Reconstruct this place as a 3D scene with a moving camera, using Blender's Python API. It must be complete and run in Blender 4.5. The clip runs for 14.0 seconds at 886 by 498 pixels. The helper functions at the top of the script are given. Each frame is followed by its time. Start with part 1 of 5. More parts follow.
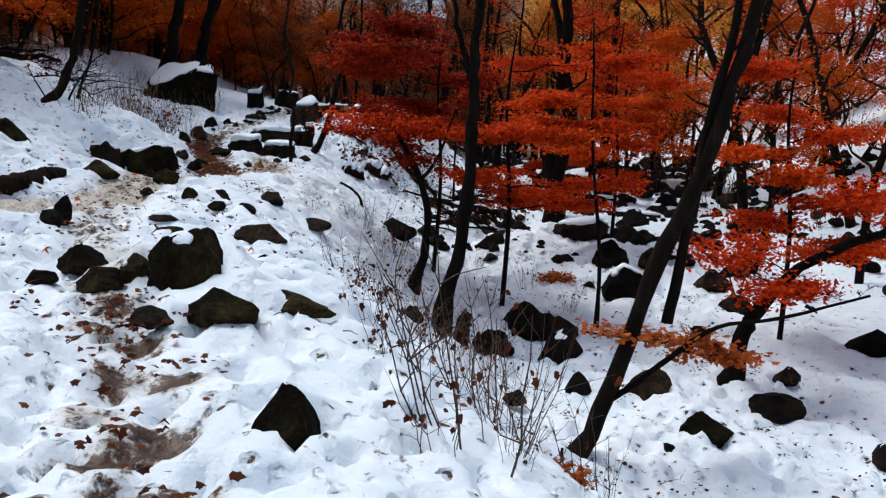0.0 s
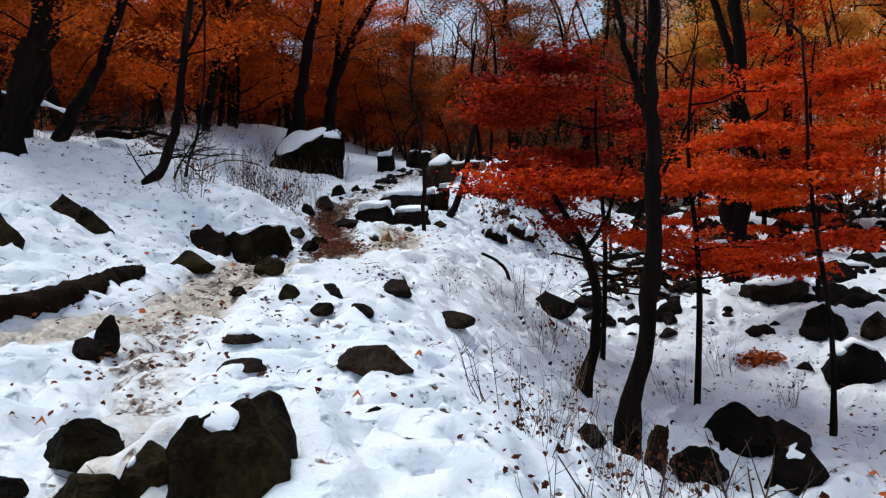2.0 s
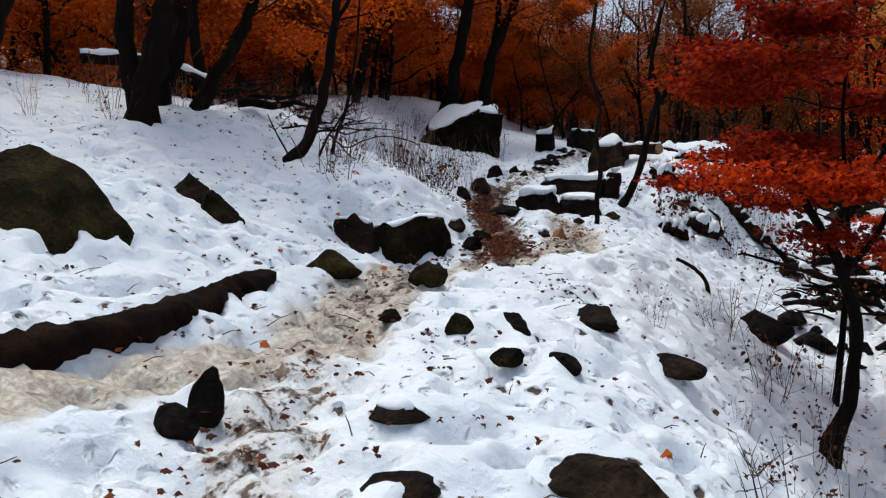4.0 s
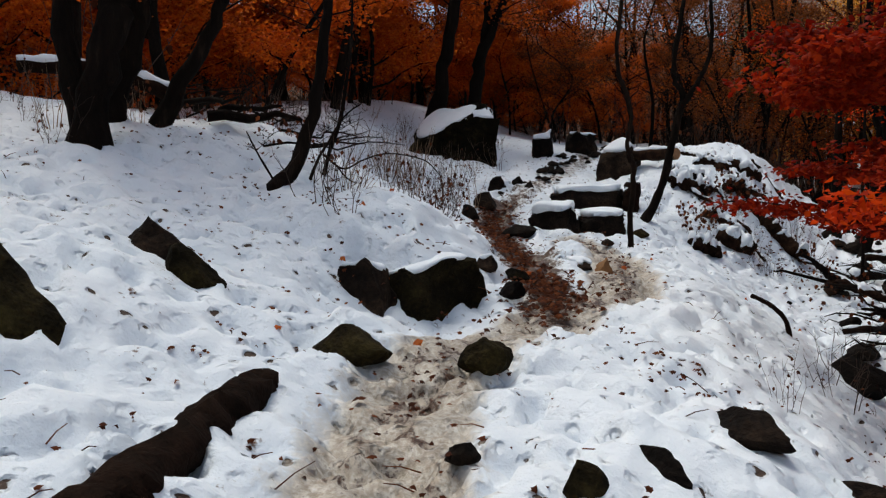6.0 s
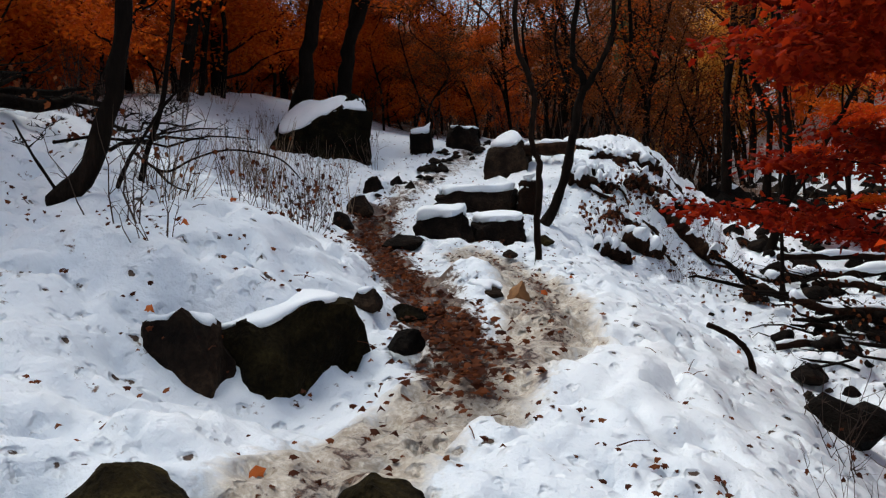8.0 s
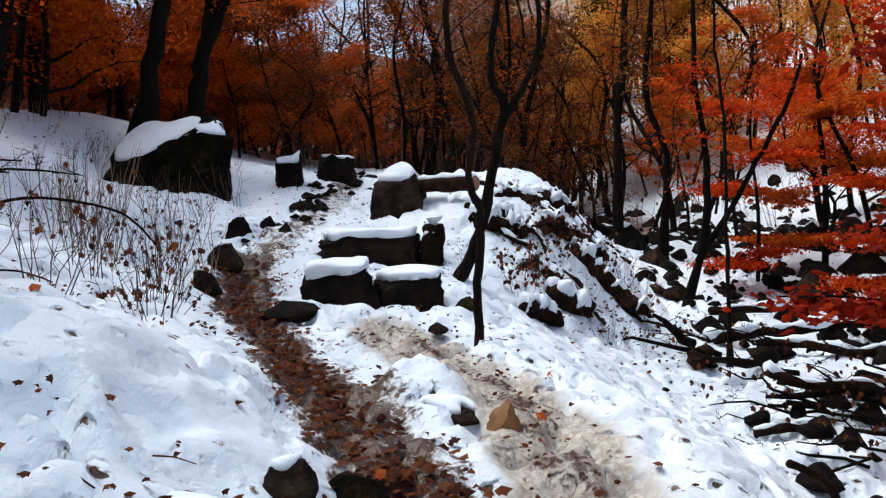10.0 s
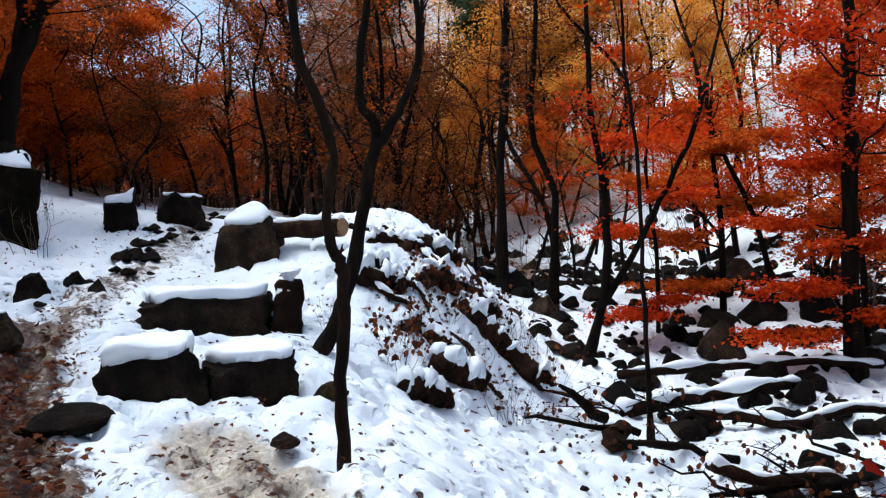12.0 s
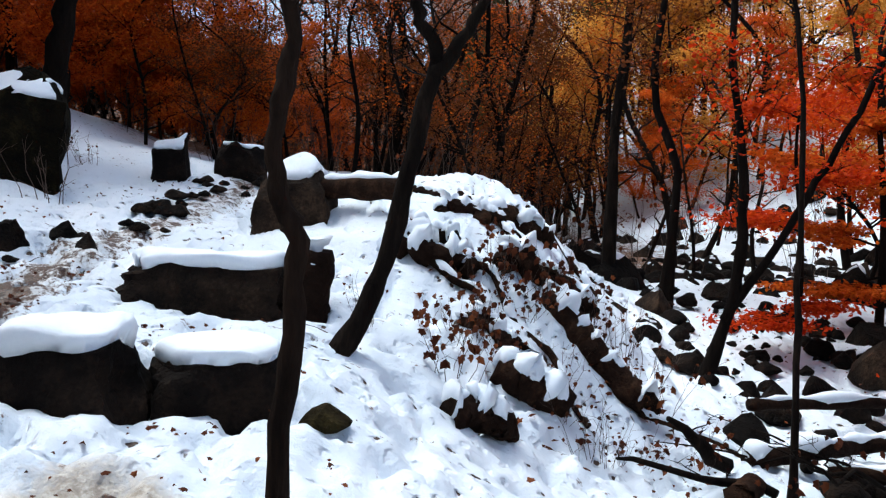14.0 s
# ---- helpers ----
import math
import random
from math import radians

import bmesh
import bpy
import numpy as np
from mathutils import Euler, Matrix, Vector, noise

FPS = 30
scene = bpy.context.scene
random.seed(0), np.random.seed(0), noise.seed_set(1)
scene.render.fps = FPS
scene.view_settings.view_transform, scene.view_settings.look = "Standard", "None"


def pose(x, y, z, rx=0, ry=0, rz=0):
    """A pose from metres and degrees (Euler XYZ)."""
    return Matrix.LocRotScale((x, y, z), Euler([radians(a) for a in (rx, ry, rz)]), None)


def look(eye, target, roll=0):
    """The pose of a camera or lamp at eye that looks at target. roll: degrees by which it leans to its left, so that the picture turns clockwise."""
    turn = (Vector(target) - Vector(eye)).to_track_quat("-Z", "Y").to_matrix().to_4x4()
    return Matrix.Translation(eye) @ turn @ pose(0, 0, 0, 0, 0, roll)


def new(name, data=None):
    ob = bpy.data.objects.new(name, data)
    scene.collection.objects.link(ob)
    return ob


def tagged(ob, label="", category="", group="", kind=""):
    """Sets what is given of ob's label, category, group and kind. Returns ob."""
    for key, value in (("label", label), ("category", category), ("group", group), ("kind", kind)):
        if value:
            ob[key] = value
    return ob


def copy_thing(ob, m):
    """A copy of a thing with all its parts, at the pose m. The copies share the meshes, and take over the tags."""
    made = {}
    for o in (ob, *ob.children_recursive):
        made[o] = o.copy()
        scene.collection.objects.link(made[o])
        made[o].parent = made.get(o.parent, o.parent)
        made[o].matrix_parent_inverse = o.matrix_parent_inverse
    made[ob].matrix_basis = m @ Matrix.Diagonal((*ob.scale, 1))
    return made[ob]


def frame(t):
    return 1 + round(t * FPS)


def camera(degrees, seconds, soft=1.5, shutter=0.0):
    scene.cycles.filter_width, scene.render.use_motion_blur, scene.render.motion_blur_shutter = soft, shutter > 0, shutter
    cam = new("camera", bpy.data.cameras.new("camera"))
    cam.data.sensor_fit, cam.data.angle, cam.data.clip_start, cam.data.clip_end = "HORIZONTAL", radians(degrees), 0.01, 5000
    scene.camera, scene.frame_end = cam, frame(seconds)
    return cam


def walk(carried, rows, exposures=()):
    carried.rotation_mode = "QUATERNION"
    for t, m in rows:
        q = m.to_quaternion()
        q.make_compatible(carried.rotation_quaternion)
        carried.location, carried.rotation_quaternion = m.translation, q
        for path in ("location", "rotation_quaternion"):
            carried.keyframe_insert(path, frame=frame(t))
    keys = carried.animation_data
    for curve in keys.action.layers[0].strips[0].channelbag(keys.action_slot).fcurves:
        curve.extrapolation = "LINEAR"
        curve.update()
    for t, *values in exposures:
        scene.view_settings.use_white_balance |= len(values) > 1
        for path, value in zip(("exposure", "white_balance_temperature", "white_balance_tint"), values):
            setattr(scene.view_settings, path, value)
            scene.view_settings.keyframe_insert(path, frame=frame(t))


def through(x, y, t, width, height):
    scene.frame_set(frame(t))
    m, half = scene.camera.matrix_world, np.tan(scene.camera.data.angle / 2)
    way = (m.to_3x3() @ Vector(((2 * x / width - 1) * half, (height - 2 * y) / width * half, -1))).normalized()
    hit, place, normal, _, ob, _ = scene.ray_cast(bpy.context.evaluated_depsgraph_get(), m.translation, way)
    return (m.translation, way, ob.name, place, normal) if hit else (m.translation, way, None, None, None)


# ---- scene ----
cam = camera(55.2, 14.0, 1.25)
PATH = [
    (0, (0.052, 0.749, 1.404), (0.038, 2.745, 1.266), 2.6),
    (0.5, (-0.086, 1.491, 1.457), (-0.157, 3.488, 1.367), 2.1),
    (1, (-0.113, 2.033, 1.454), (-0.062, 4.03, 1.352), 2.7),
    (1.5, (-0.226, 2.718, 1.531), (-0.476, 4.702, 1.537), -0.3),
    (2, (-0.335, 3.289, 1.655), (-0.678, 5.26, 1.636), -0.8),
    (2.5, (-0.436, 3.79, 1.639), (-0.784, 5.76, 1.621), -0.5),
    (3, (-0.665, 4.25, 1.73), (-1.218, 6.172, 1.779), 0.5),
    (3.5, (-0.929, 4.658, 1.744), (-1.671, 6.515, 1.742), 1.8),
    (3.7, (-1.043, 4.857, 1.81), (-1.715, 6.74, 1.765), 1.9),
    (5.8, (-2.297, 6.587, 2.147), (-2.929, 8.48, 2.014), 1.2),
    (6, (-2.385, 6.807, 2.243), (-2.978, 8.715, 2.168), 0.2),
    (6.5, (-2.593, 7.229, 2.257), (-3.177, 9.142, 2.254), -3.2),
    (7, (-2.771, 7.717, 2.419), (-3.218, 9.663, 2.309), -2.8),
    (7.2, (-2.78, 7.984, 2.366), (-3.106, 9.954, 2.245), -0.8),
    (9.3, (-3.7, 10.516, 2.609), (-3.987, 12.495, 2.572), -1.8),
    (9.5, (-3.807, 10.767, 2.694), (-3.991, 12.755, 2.575), -2.9),
    (10, (-3.881, 11.459, 2.703), (-3.826, 13.458, 2.677), -1.3),
    (10.5, (-3.914, 11.987, 2.755), (-3.742, 13.98, 2.8), -3.5),
    (11, (-3.89, 12.573, 2.883), (-3.534, 14.541, 2.847), -3.3),
    (11.5, (-3.768, 13.034, 2.896), (-3.241, 14.963, 2.873), -1.5),
    (12, (-3.657, 13.628, 2.908), (-3.305, 15.596, 2.964), -2.0),
    (12.5, (-3.475, 14.183, 2.948), (-3.036, 16.134, 2.975), 0.5),
    (13, (-3.272, 14.718, 2.968), (-2.855, 16.673, 3.034), -1.4),
    (13.5, (-3.097, 15.249, 2.935), (-2.918, 17.24, 2.965), -1.6),
    (14, (-2.994, 15.849, 2.928), (-2.9, 17.846, 2.93), 2.0),
]
walk(cam, [(t, look(eye, target, roll)) for t, eye, target, roll in PATH],
     ((0.0, 0.22, 6200, 3), (2.5, 0.36, 6300, 3), (6.5, 0.03, 6800, 3), (9.5, 0.5, 6300, 3), (14.0, 0.74, 6000, 1)))


# ---- world and light ----
world = bpy.data.worlds.new("overcast_sky")
scene.world = world
world.use_nodes = True
wn = world.node_tree
sky = wn.nodes.new("ShaderNodeTexSky")
sky.sky_type, sky.sun_disc = "NISHITA", False
sky.sun_elevation, sky.sun_rotation = radians(66), radians(297)
sky.dust_density, sky.air_density, sky.ozone_density = 4.5, 1.0, 1.0
wn.links.new(sky.outputs[0], wn.nodes["Background"].inputs[0])
wn.nodes["Background"].inputs[1].default_value = 0.13
sun = new("sun", bpy.data.lights.new("sun", "SUN"))
sun.data.energy, sun.data.angle, sun.data.color = 1.5, radians(36), (0.97, 0.98, 1.0)
sun.matrix_world = look((0, 0, 0), (0.6, -0.3, -1.5))


# ---- materials ----
def ramp_of(nt, fac, stops):
    r = nt.nodes.new("ShaderNodeValToRGB")
    r.color_ramp.elements[0].position, r.color_ramp.elements[1].position = stops[0][0], stops[-1][0]
    r.color_ramp.elements[0].color, r.color_ramp.elements[1].color = (*stops[0][1], 1), (*stops[-1][1], 1)
    for p, c in stops[1:-1]:
        e = r.color_ramp.elements.new(p)
        e.color = (*c, 1)
    nt.links.new(fac, r.inputs[0])
    return r.outputs[0]


def noise_of(nt, vec, scale, detail=4.0, rough=0.6):
    n = nt.nodes.new("ShaderNodeTexNoise")
    n.inputs["Scale"].default_value, n.inputs["Detail"].default_value, n.inputs["Roughness"].default_value = scale, detail, rough
    nt.links.new(vec, n.inputs["Vector"])
    return n.outputs["Fac"]


def math_of(nt, op, a, b):
    n = nt.nodes.new("ShaderNodeMath")
    n.operation, n.use_clamp = op, False
    for i, v in ((0, a), (1, b)):
        if isinstance(v, (int, float)):
            n.inputs[i].default_value = v
        else:
            nt.links.new(v, n.inputs[i])
    return n.outputs[0]


def mix_of(nt, fac, a, b):
    n = nt.nodes.new("ShaderNodeMix")
    n.data_type = "RGBA"
    nt.links.new(fac, n.inputs[0])
    for s, v in ((6, a), (7, b)):
        if isinstance(v, tuple):
            n.inputs[s].default_value = (*v, 1)
        else:
            nt.links.new(v, n.inputs[s])
    return n.outputs[2]


def bump_of(nt, height, strength, distance, normal=None):
    b = nt.nodes.new("ShaderNodeBump")
    b.inputs["Strength"].default_value, b.inputs["Distance"].default_value = strength, distance
    nt.links.new(height, b.inputs["Height"])
    if normal is not None:
        nt.links.new(normal, b.inputs["Normal"])
    return b.outputs[0]


def surface(name, stops, scale=3.0, rough=0.85, bump=0.5, depth=0.02, fine=40.0, vary=0.0, stretch=(1, 1, 1), spec=0.3):
    """A rough natural surface: colour by coarse noise broken by fine noise, with relief at both scales."""
    m = bpy.data.materials.new(name)
    m.use_nodes = True
    nt = m.node_tree
    bs = nt.nodes["Principled BSDF"]
    tc, mp = nt.nodes.new("ShaderNodeTexCoord"), nt.nodes.new("ShaderNodeMapping")
    mp.inputs["Scale"].default_value = stretch
    nt.links.new(tc.outputs["Object"], mp.inputs[0])
    vec = mp.outputs[0]
    info = nt.nodes.new("ShaderNodeObjectInfo")
    a, b = noise_of(nt, vec, scale), noise_of(nt, vec, fine, 3.0)
    f = math_of(nt, "ADD", math_of(nt, "MULTIPLY", a, 0.7), math_of(nt, "MULTIPLY", b, 0.3))
    if vary:
        f = math_of(nt, "ADD", f, math_of(nt, "MULTIPLY", math_of(nt, "SUBTRACT", info.outputs["Random"], 0.5), vary))
    nt.links.new(ramp_of(nt, f, stops), bs.inputs["Base Color"])
    bs.inputs["Roughness"].default_value = rough
    bs.inputs["Specular IOR Level"].default_value = spec
    n1 = bump_of(nt, a, bump, depth * 2)
    nt.links.new(bump_of(nt, b, bump, depth * 0.4, n1), bs.inputs["Normal"])
    return m


def leaf_material(name, stops, vary=0.3, through=0.52):
    """Thin leaves: colour differs from leaf to leaf, and some light passes through."""
    m = bpy.data.materials.new(name)
    m.use_nodes = True
    nt = m.node_tree
    bs = nt.nodes["Principled BSDF"]
    geo, info = nt.nodes.new("ShaderNodeNewGeometry"), nt.nodes.new("ShaderNodeObjectInfo")
    f = math_of(nt, "ADD", math_of(nt, "MULTIPLY", geo.outputs["Random Per Island"], 1.0 - vary), math_of(nt, "MULTIPLY", info.outputs["Random"], vary))
    col = ramp_of(nt, f, stops)
    nt.links.new(col, bs.inputs["Base Color"])
    bs.inputs["Roughness"].default_value = 0.6
    bs.inputs["Specular IOR Level"].default_value = 0.06
    tr, mx = nt.nodes.new("ShaderNodeBsdfTranslucent"), nt.nodes.new("ShaderNodeMixShader")
    nt.links.new(col, tr.inputs[0])
    mx.inputs[0].default_value = through
    nt.links.new(bs.outputs[0], mx.inputs[1])
    nt.links.new(tr.outputs[0], mx.inputs[2])
    nt.links.new(mx.outputs[0], nt.nodes["Material Output"].inputs[0])
    return m


def ground_material():
    """Snow, trodden slush and wet leaf litter, mixed by the ground's own attributes."""
    m = bpy.data.materials.new("snowy_ground")
    m.use_nodes = True
    nt = m.node_tree
    bs = nt.nodes["Principled BSDF"]
    tc = nt.nodes.new("ShaderNodeTexCoord")
    vec = tc.outputs["Object"]
    at = {}
    for key in ("slush", "litter", "far_floor"):
        n = nt.nodes.new("ShaderNodeAttribute")
        n.attribute_name = key
        at[key] = n.outputs["Fac"]
    big, mid, fine, grit = noise_of(nt, vec, 0.6), noise_of(nt, vec, 5.0, 5.0), noise_of(nt, vec, 26.0, 4.0), noise_of(nt, vec, 110.0, 3.0)
    snow = ramp_of(nt, big, ((0.3, (0.64, 0.70, 0.77)), (0.7, (0.74, 0.78, 0.83))))
    ice = ramp_of(nt, fine, ((0.25, (0.22, 0.17, 0.12)), (0.45, (0.35, 0.30, 0.245)), (0.62, (0.54, 0.50, 0.44)), (0.8, (0.70, 0.69, 0.68))))
    mud = ramp_of(nt, grit, ((0.2, (0.012, 0.006, 0.004)), (0.5, (0.045, 0.018, 0.009)), (0.66, (0.12, 0.05, 0.022)), (0.82, (0.36, 0.25, 0.17))))
    wood = ramp_of(nt, mid, ((0.3, (0.05, 0.022, 0.010)), (0.6, (0.13, 0.055, 0.022)), (0.8, (0.24, 0.10, 0.036))))

    def edge(k, spread, sharp):
        e = math_of(nt, "ADD", at[k], math_of(nt, "MULTIPLY", math_of(nt, "SUBTRACT", mid, 0.5), spread))
        e = math_of(nt, "ADD", e, math_of(nt, "MULTIPLY", math_of(nt, "SUBTRACT", fine, 0.5), spread * 0.7))
        n = nt.nodes.new("ShaderNodeMapRange")
        n.inputs[1].default_value, n.inputs[2].default_value = 0.5 - sharp, 0.5 + sharp
        nt.links.new(e, n.inputs[0])
        return n.outputs[0]

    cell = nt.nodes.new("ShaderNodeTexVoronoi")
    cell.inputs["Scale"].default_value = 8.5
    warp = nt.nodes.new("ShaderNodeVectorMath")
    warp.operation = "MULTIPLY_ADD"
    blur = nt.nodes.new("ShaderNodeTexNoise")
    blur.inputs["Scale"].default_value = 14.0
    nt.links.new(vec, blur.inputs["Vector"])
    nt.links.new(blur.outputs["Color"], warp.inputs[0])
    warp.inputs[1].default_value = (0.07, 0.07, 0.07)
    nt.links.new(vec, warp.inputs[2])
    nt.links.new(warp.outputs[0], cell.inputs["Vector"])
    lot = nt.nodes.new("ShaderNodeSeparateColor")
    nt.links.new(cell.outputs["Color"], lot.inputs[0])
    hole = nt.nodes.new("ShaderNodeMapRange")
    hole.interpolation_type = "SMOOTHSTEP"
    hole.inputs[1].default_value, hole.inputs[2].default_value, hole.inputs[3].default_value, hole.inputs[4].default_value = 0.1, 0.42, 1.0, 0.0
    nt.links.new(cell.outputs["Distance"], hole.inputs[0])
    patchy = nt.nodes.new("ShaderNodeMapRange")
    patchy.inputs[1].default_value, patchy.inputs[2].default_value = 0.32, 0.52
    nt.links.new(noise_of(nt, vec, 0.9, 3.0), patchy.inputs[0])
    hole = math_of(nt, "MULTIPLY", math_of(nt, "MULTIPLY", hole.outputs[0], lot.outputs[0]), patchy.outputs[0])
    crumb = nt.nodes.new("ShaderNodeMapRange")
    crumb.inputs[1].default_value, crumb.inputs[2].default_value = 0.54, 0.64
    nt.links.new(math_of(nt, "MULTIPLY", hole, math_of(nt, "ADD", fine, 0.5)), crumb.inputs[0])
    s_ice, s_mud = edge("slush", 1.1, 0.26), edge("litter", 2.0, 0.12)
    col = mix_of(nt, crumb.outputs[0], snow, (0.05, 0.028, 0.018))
    col = mix_of(nt, s_ice, col, ice)
    col = mix_of(nt, s_mud, col, mud)
    col = mix_of(nt, edge("far_floor", 1.6, 0.15), col, wood)
    nt.links.new(col, bs.inputs["Base Color"])
    rough = math_of(nt, "SUBTRACT", 0.75, math_of(nt, "MULTIPLY", s_ice, 0.35))
    nt.links.new(rough, bs.inputs["Roughness"])
    bs.inputs["Specular IOR Level"].default_value = 0.35
    bs.inputs["Subsurface Weight"].default_value = 0.0
    n0 = bump_of(nt, math_of(nt, "SUBTRACT", 1.0, hole), 0.8, 0.055)
    n1 = bump_of(nt, mid, 0.5, 0.08, n0)
    n2 = bump_of(nt, fine, 0.4, 0.025, n1)
    nt.links.new(bump_of(nt, grit, 0.35, 0.005, n2), bs.inputs["Normal"])
    return m


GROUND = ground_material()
SNOW = surface("snow", ((0.3, (0.70, 0.75, 0.81)), (0.7, (0.80, 0.84, 0.88))), 4.0, 0.75, 0.35, 0.015, 40.0)
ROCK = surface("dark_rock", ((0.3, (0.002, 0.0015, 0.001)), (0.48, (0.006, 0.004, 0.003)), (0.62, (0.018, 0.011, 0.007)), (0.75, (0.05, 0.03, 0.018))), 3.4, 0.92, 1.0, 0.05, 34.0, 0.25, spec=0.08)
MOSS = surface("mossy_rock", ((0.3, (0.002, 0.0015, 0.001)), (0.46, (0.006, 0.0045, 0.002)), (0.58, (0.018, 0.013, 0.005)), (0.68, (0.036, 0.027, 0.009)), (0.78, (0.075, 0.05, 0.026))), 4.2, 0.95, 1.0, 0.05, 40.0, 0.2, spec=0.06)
RUST = surface("rusty_rock", ((0.3, (0.10, 0.045, 0.015)), (0.6, (0.25, 0.12, 0.045)), (0.8, (0.38, 0.22, 0.1))), 4.0, 0.8, 0.5, 0.02, 40.0)
BARK = surface("dark_bark", ((0.3, (0.003, 0.002, 0.0018)), (0.55, (0.008, 0.0055, 0.004)), (0.75, (0.026, 0.017, 0.012))), 9.0, 0.95, 0.9, 0.02, 50.0, 0.1, (1, 1, 0.22), 0.05)
BARK_BROWN = surface("brown_bark", ((0.3, (0.006, 0.004, 0.003)), (0.55, (0.02, 0.012, 0.008)), (0.75, (0.06, 0.035, 0.022))), 9.0, 0.95, 0.9, 0.02, 50.0, 0.15, (1, 1, 0.22), 0.05)
LOGWOOD = surface("wet_log_bark", ((0.3, (0.005, 0.003, 0.002)), (0.55, (0.016, 0.008, 0.005)), (0.8, (0.06, 0.03, 0.016))), 6.0, 0.95, 0.9, 0.03, 40.0, 0.2, spec=0.05)
SAWN = surface("sawn_wood", ((0.3, (0.16, 0.08, 0.035)), (0.7, (0.36, 0.2, 0.1))), 12.0, 0.8, 0.4, 0.01, 60.0)
STRAW = surface("straw", ((0.3, (0.13, 0.085, 0.05)), (0.7, (0.3, 0.2, 0.12))), 8.0, 0.8, 0.1, 0.003, 40.0, 0.3)
STALK = surface("dark_stalk", ((0.3, (0.03, 0.018, 0.012)), (0.7, (0.085, 0.05, 0.035))), 8.0, 0.85, 0.1, 0.003, 40.0, 0.3)
LEAF_RED = leaf_material("red_maple_leaf", ((0.0, (0.26, 0.012, 0.003)), (0.4, (0.50, 0.035, 0.004)), (0.75, (0.58, 0.062, 0.004)), (1.0, (0.64, 0.11, 0.008))))
LEAF_DEEP = leaf_material("deep_red_leaf", ((0.0, (0.09, 0.004, 0.002)), (0.5, (0.22, 0.011, 0.003)), (1.0, (0.38, 0.035, 0.005))))
LEAF_ORANGE = leaf_material("orange_leaf", ((0.0, (0.28, 0.032, 0.003)), (0.5, (0.54, 0.085, 0.007)), (1.0, (0.70, 0.17, 0.014))))
LEAF_RUST = leaf_material("rust_leaf", ((0.0, (0.22, 0.032, 0.003)), (0.5, (0.46, 0.078, 0.007)), (1.0, (0.66, 0.15, 0.012))), 0.5)
LEAF_BROWN = leaf_material("brown_leaf", ((0.0, (0.05, 0.016, 0.005)), (0.5, (0.12, 0.034, 0.008)), (1.0, (0.24, 0.06, 0.010))), 0.5)
# low sun on the far slope, put into the leaf colour as gold
LEAF_SUNLIT = leaf_material("sunlit_leaf", ((0.0, (0.42, 0.16, 0.02)), (0.5, (0.62, 0.28, 0.04)), (1.0, (0.78, 0.42, 0.09))))
LEAF_PINE = leaf_material("pine_needle", ((0.0, (0.03, 0.045, 0.02)), (1.0, (0.07, 0.10, 0.04))))
LEAF_DRY = leaf_material("dry_leaf", ((0.0, (0.03, 0.010, 0.006)), (0.5, (0.09, 0.026, 0.012)), (1.0, (0.24, 0.075, 0.025))))
LEAF_TAN = leaf_material("tan_leaf", ((0.0, (0.2, 0.04, 0.01)), (0.5, (0.4, 0.09, 0.02)), (1.0, (0.5, 0.16, 0.04))))


# ---- terrain ----
ST_Y = (-8.0, 0.0, 4.0, 8.0, 12.0, 16.0, 20.0, 25.0, 31.0, 45.0)      # stations along the valley
PATH_X = (0.2, 0.0, -0.9, -2.9, -3.9, -3.5, -4.9, -6.2, -5.9, -5.5)    # middle of the trail
PATH_Z = (-0.8, 0.0, 0.36, 0.98, 1.42, 1.66, 1.95, 3.25, 4.25, 5.4)      # height of the trail
BENCH_W = (1.0, 1.0, 0.8, 0.45, 0.3, 0.1, 0.3, 1.5, 2.4, 3.0)           # flat shoulder before the drop
GULLY_Z = (-2.2, -1.9, -1.5, -1.15, -0.75, -0.1, 0.72, 1.3, 2.3, 3.0)  # floor of the stream bed
DROP_L = (4.0, 3.6, 3.6, 3.6, 3.8, 3.6, 3.4, 3.4, 3.6, 4.0)            # length of the bank
BANK_L = (0.25, 0.25, 0.22, 0.24, 0.3, 0.5, 0.42, 0.18, 0.2, 0.2)    # slope up from the trail


def smooth(a):
    a = np.clip(a, 0.0, 1.0)
    return a * a * (3 - 2 * a)


def ease(y, values):
    """A profile along the valley, rounded at its stations."""
    return sum(w * np.interp(y + o, ST_Y, values) for o, w in ((-1.6, 0.2), (-0.8, 0.2), (0, 0.2), (0.8, 0.2), (1.6, 0.2)))


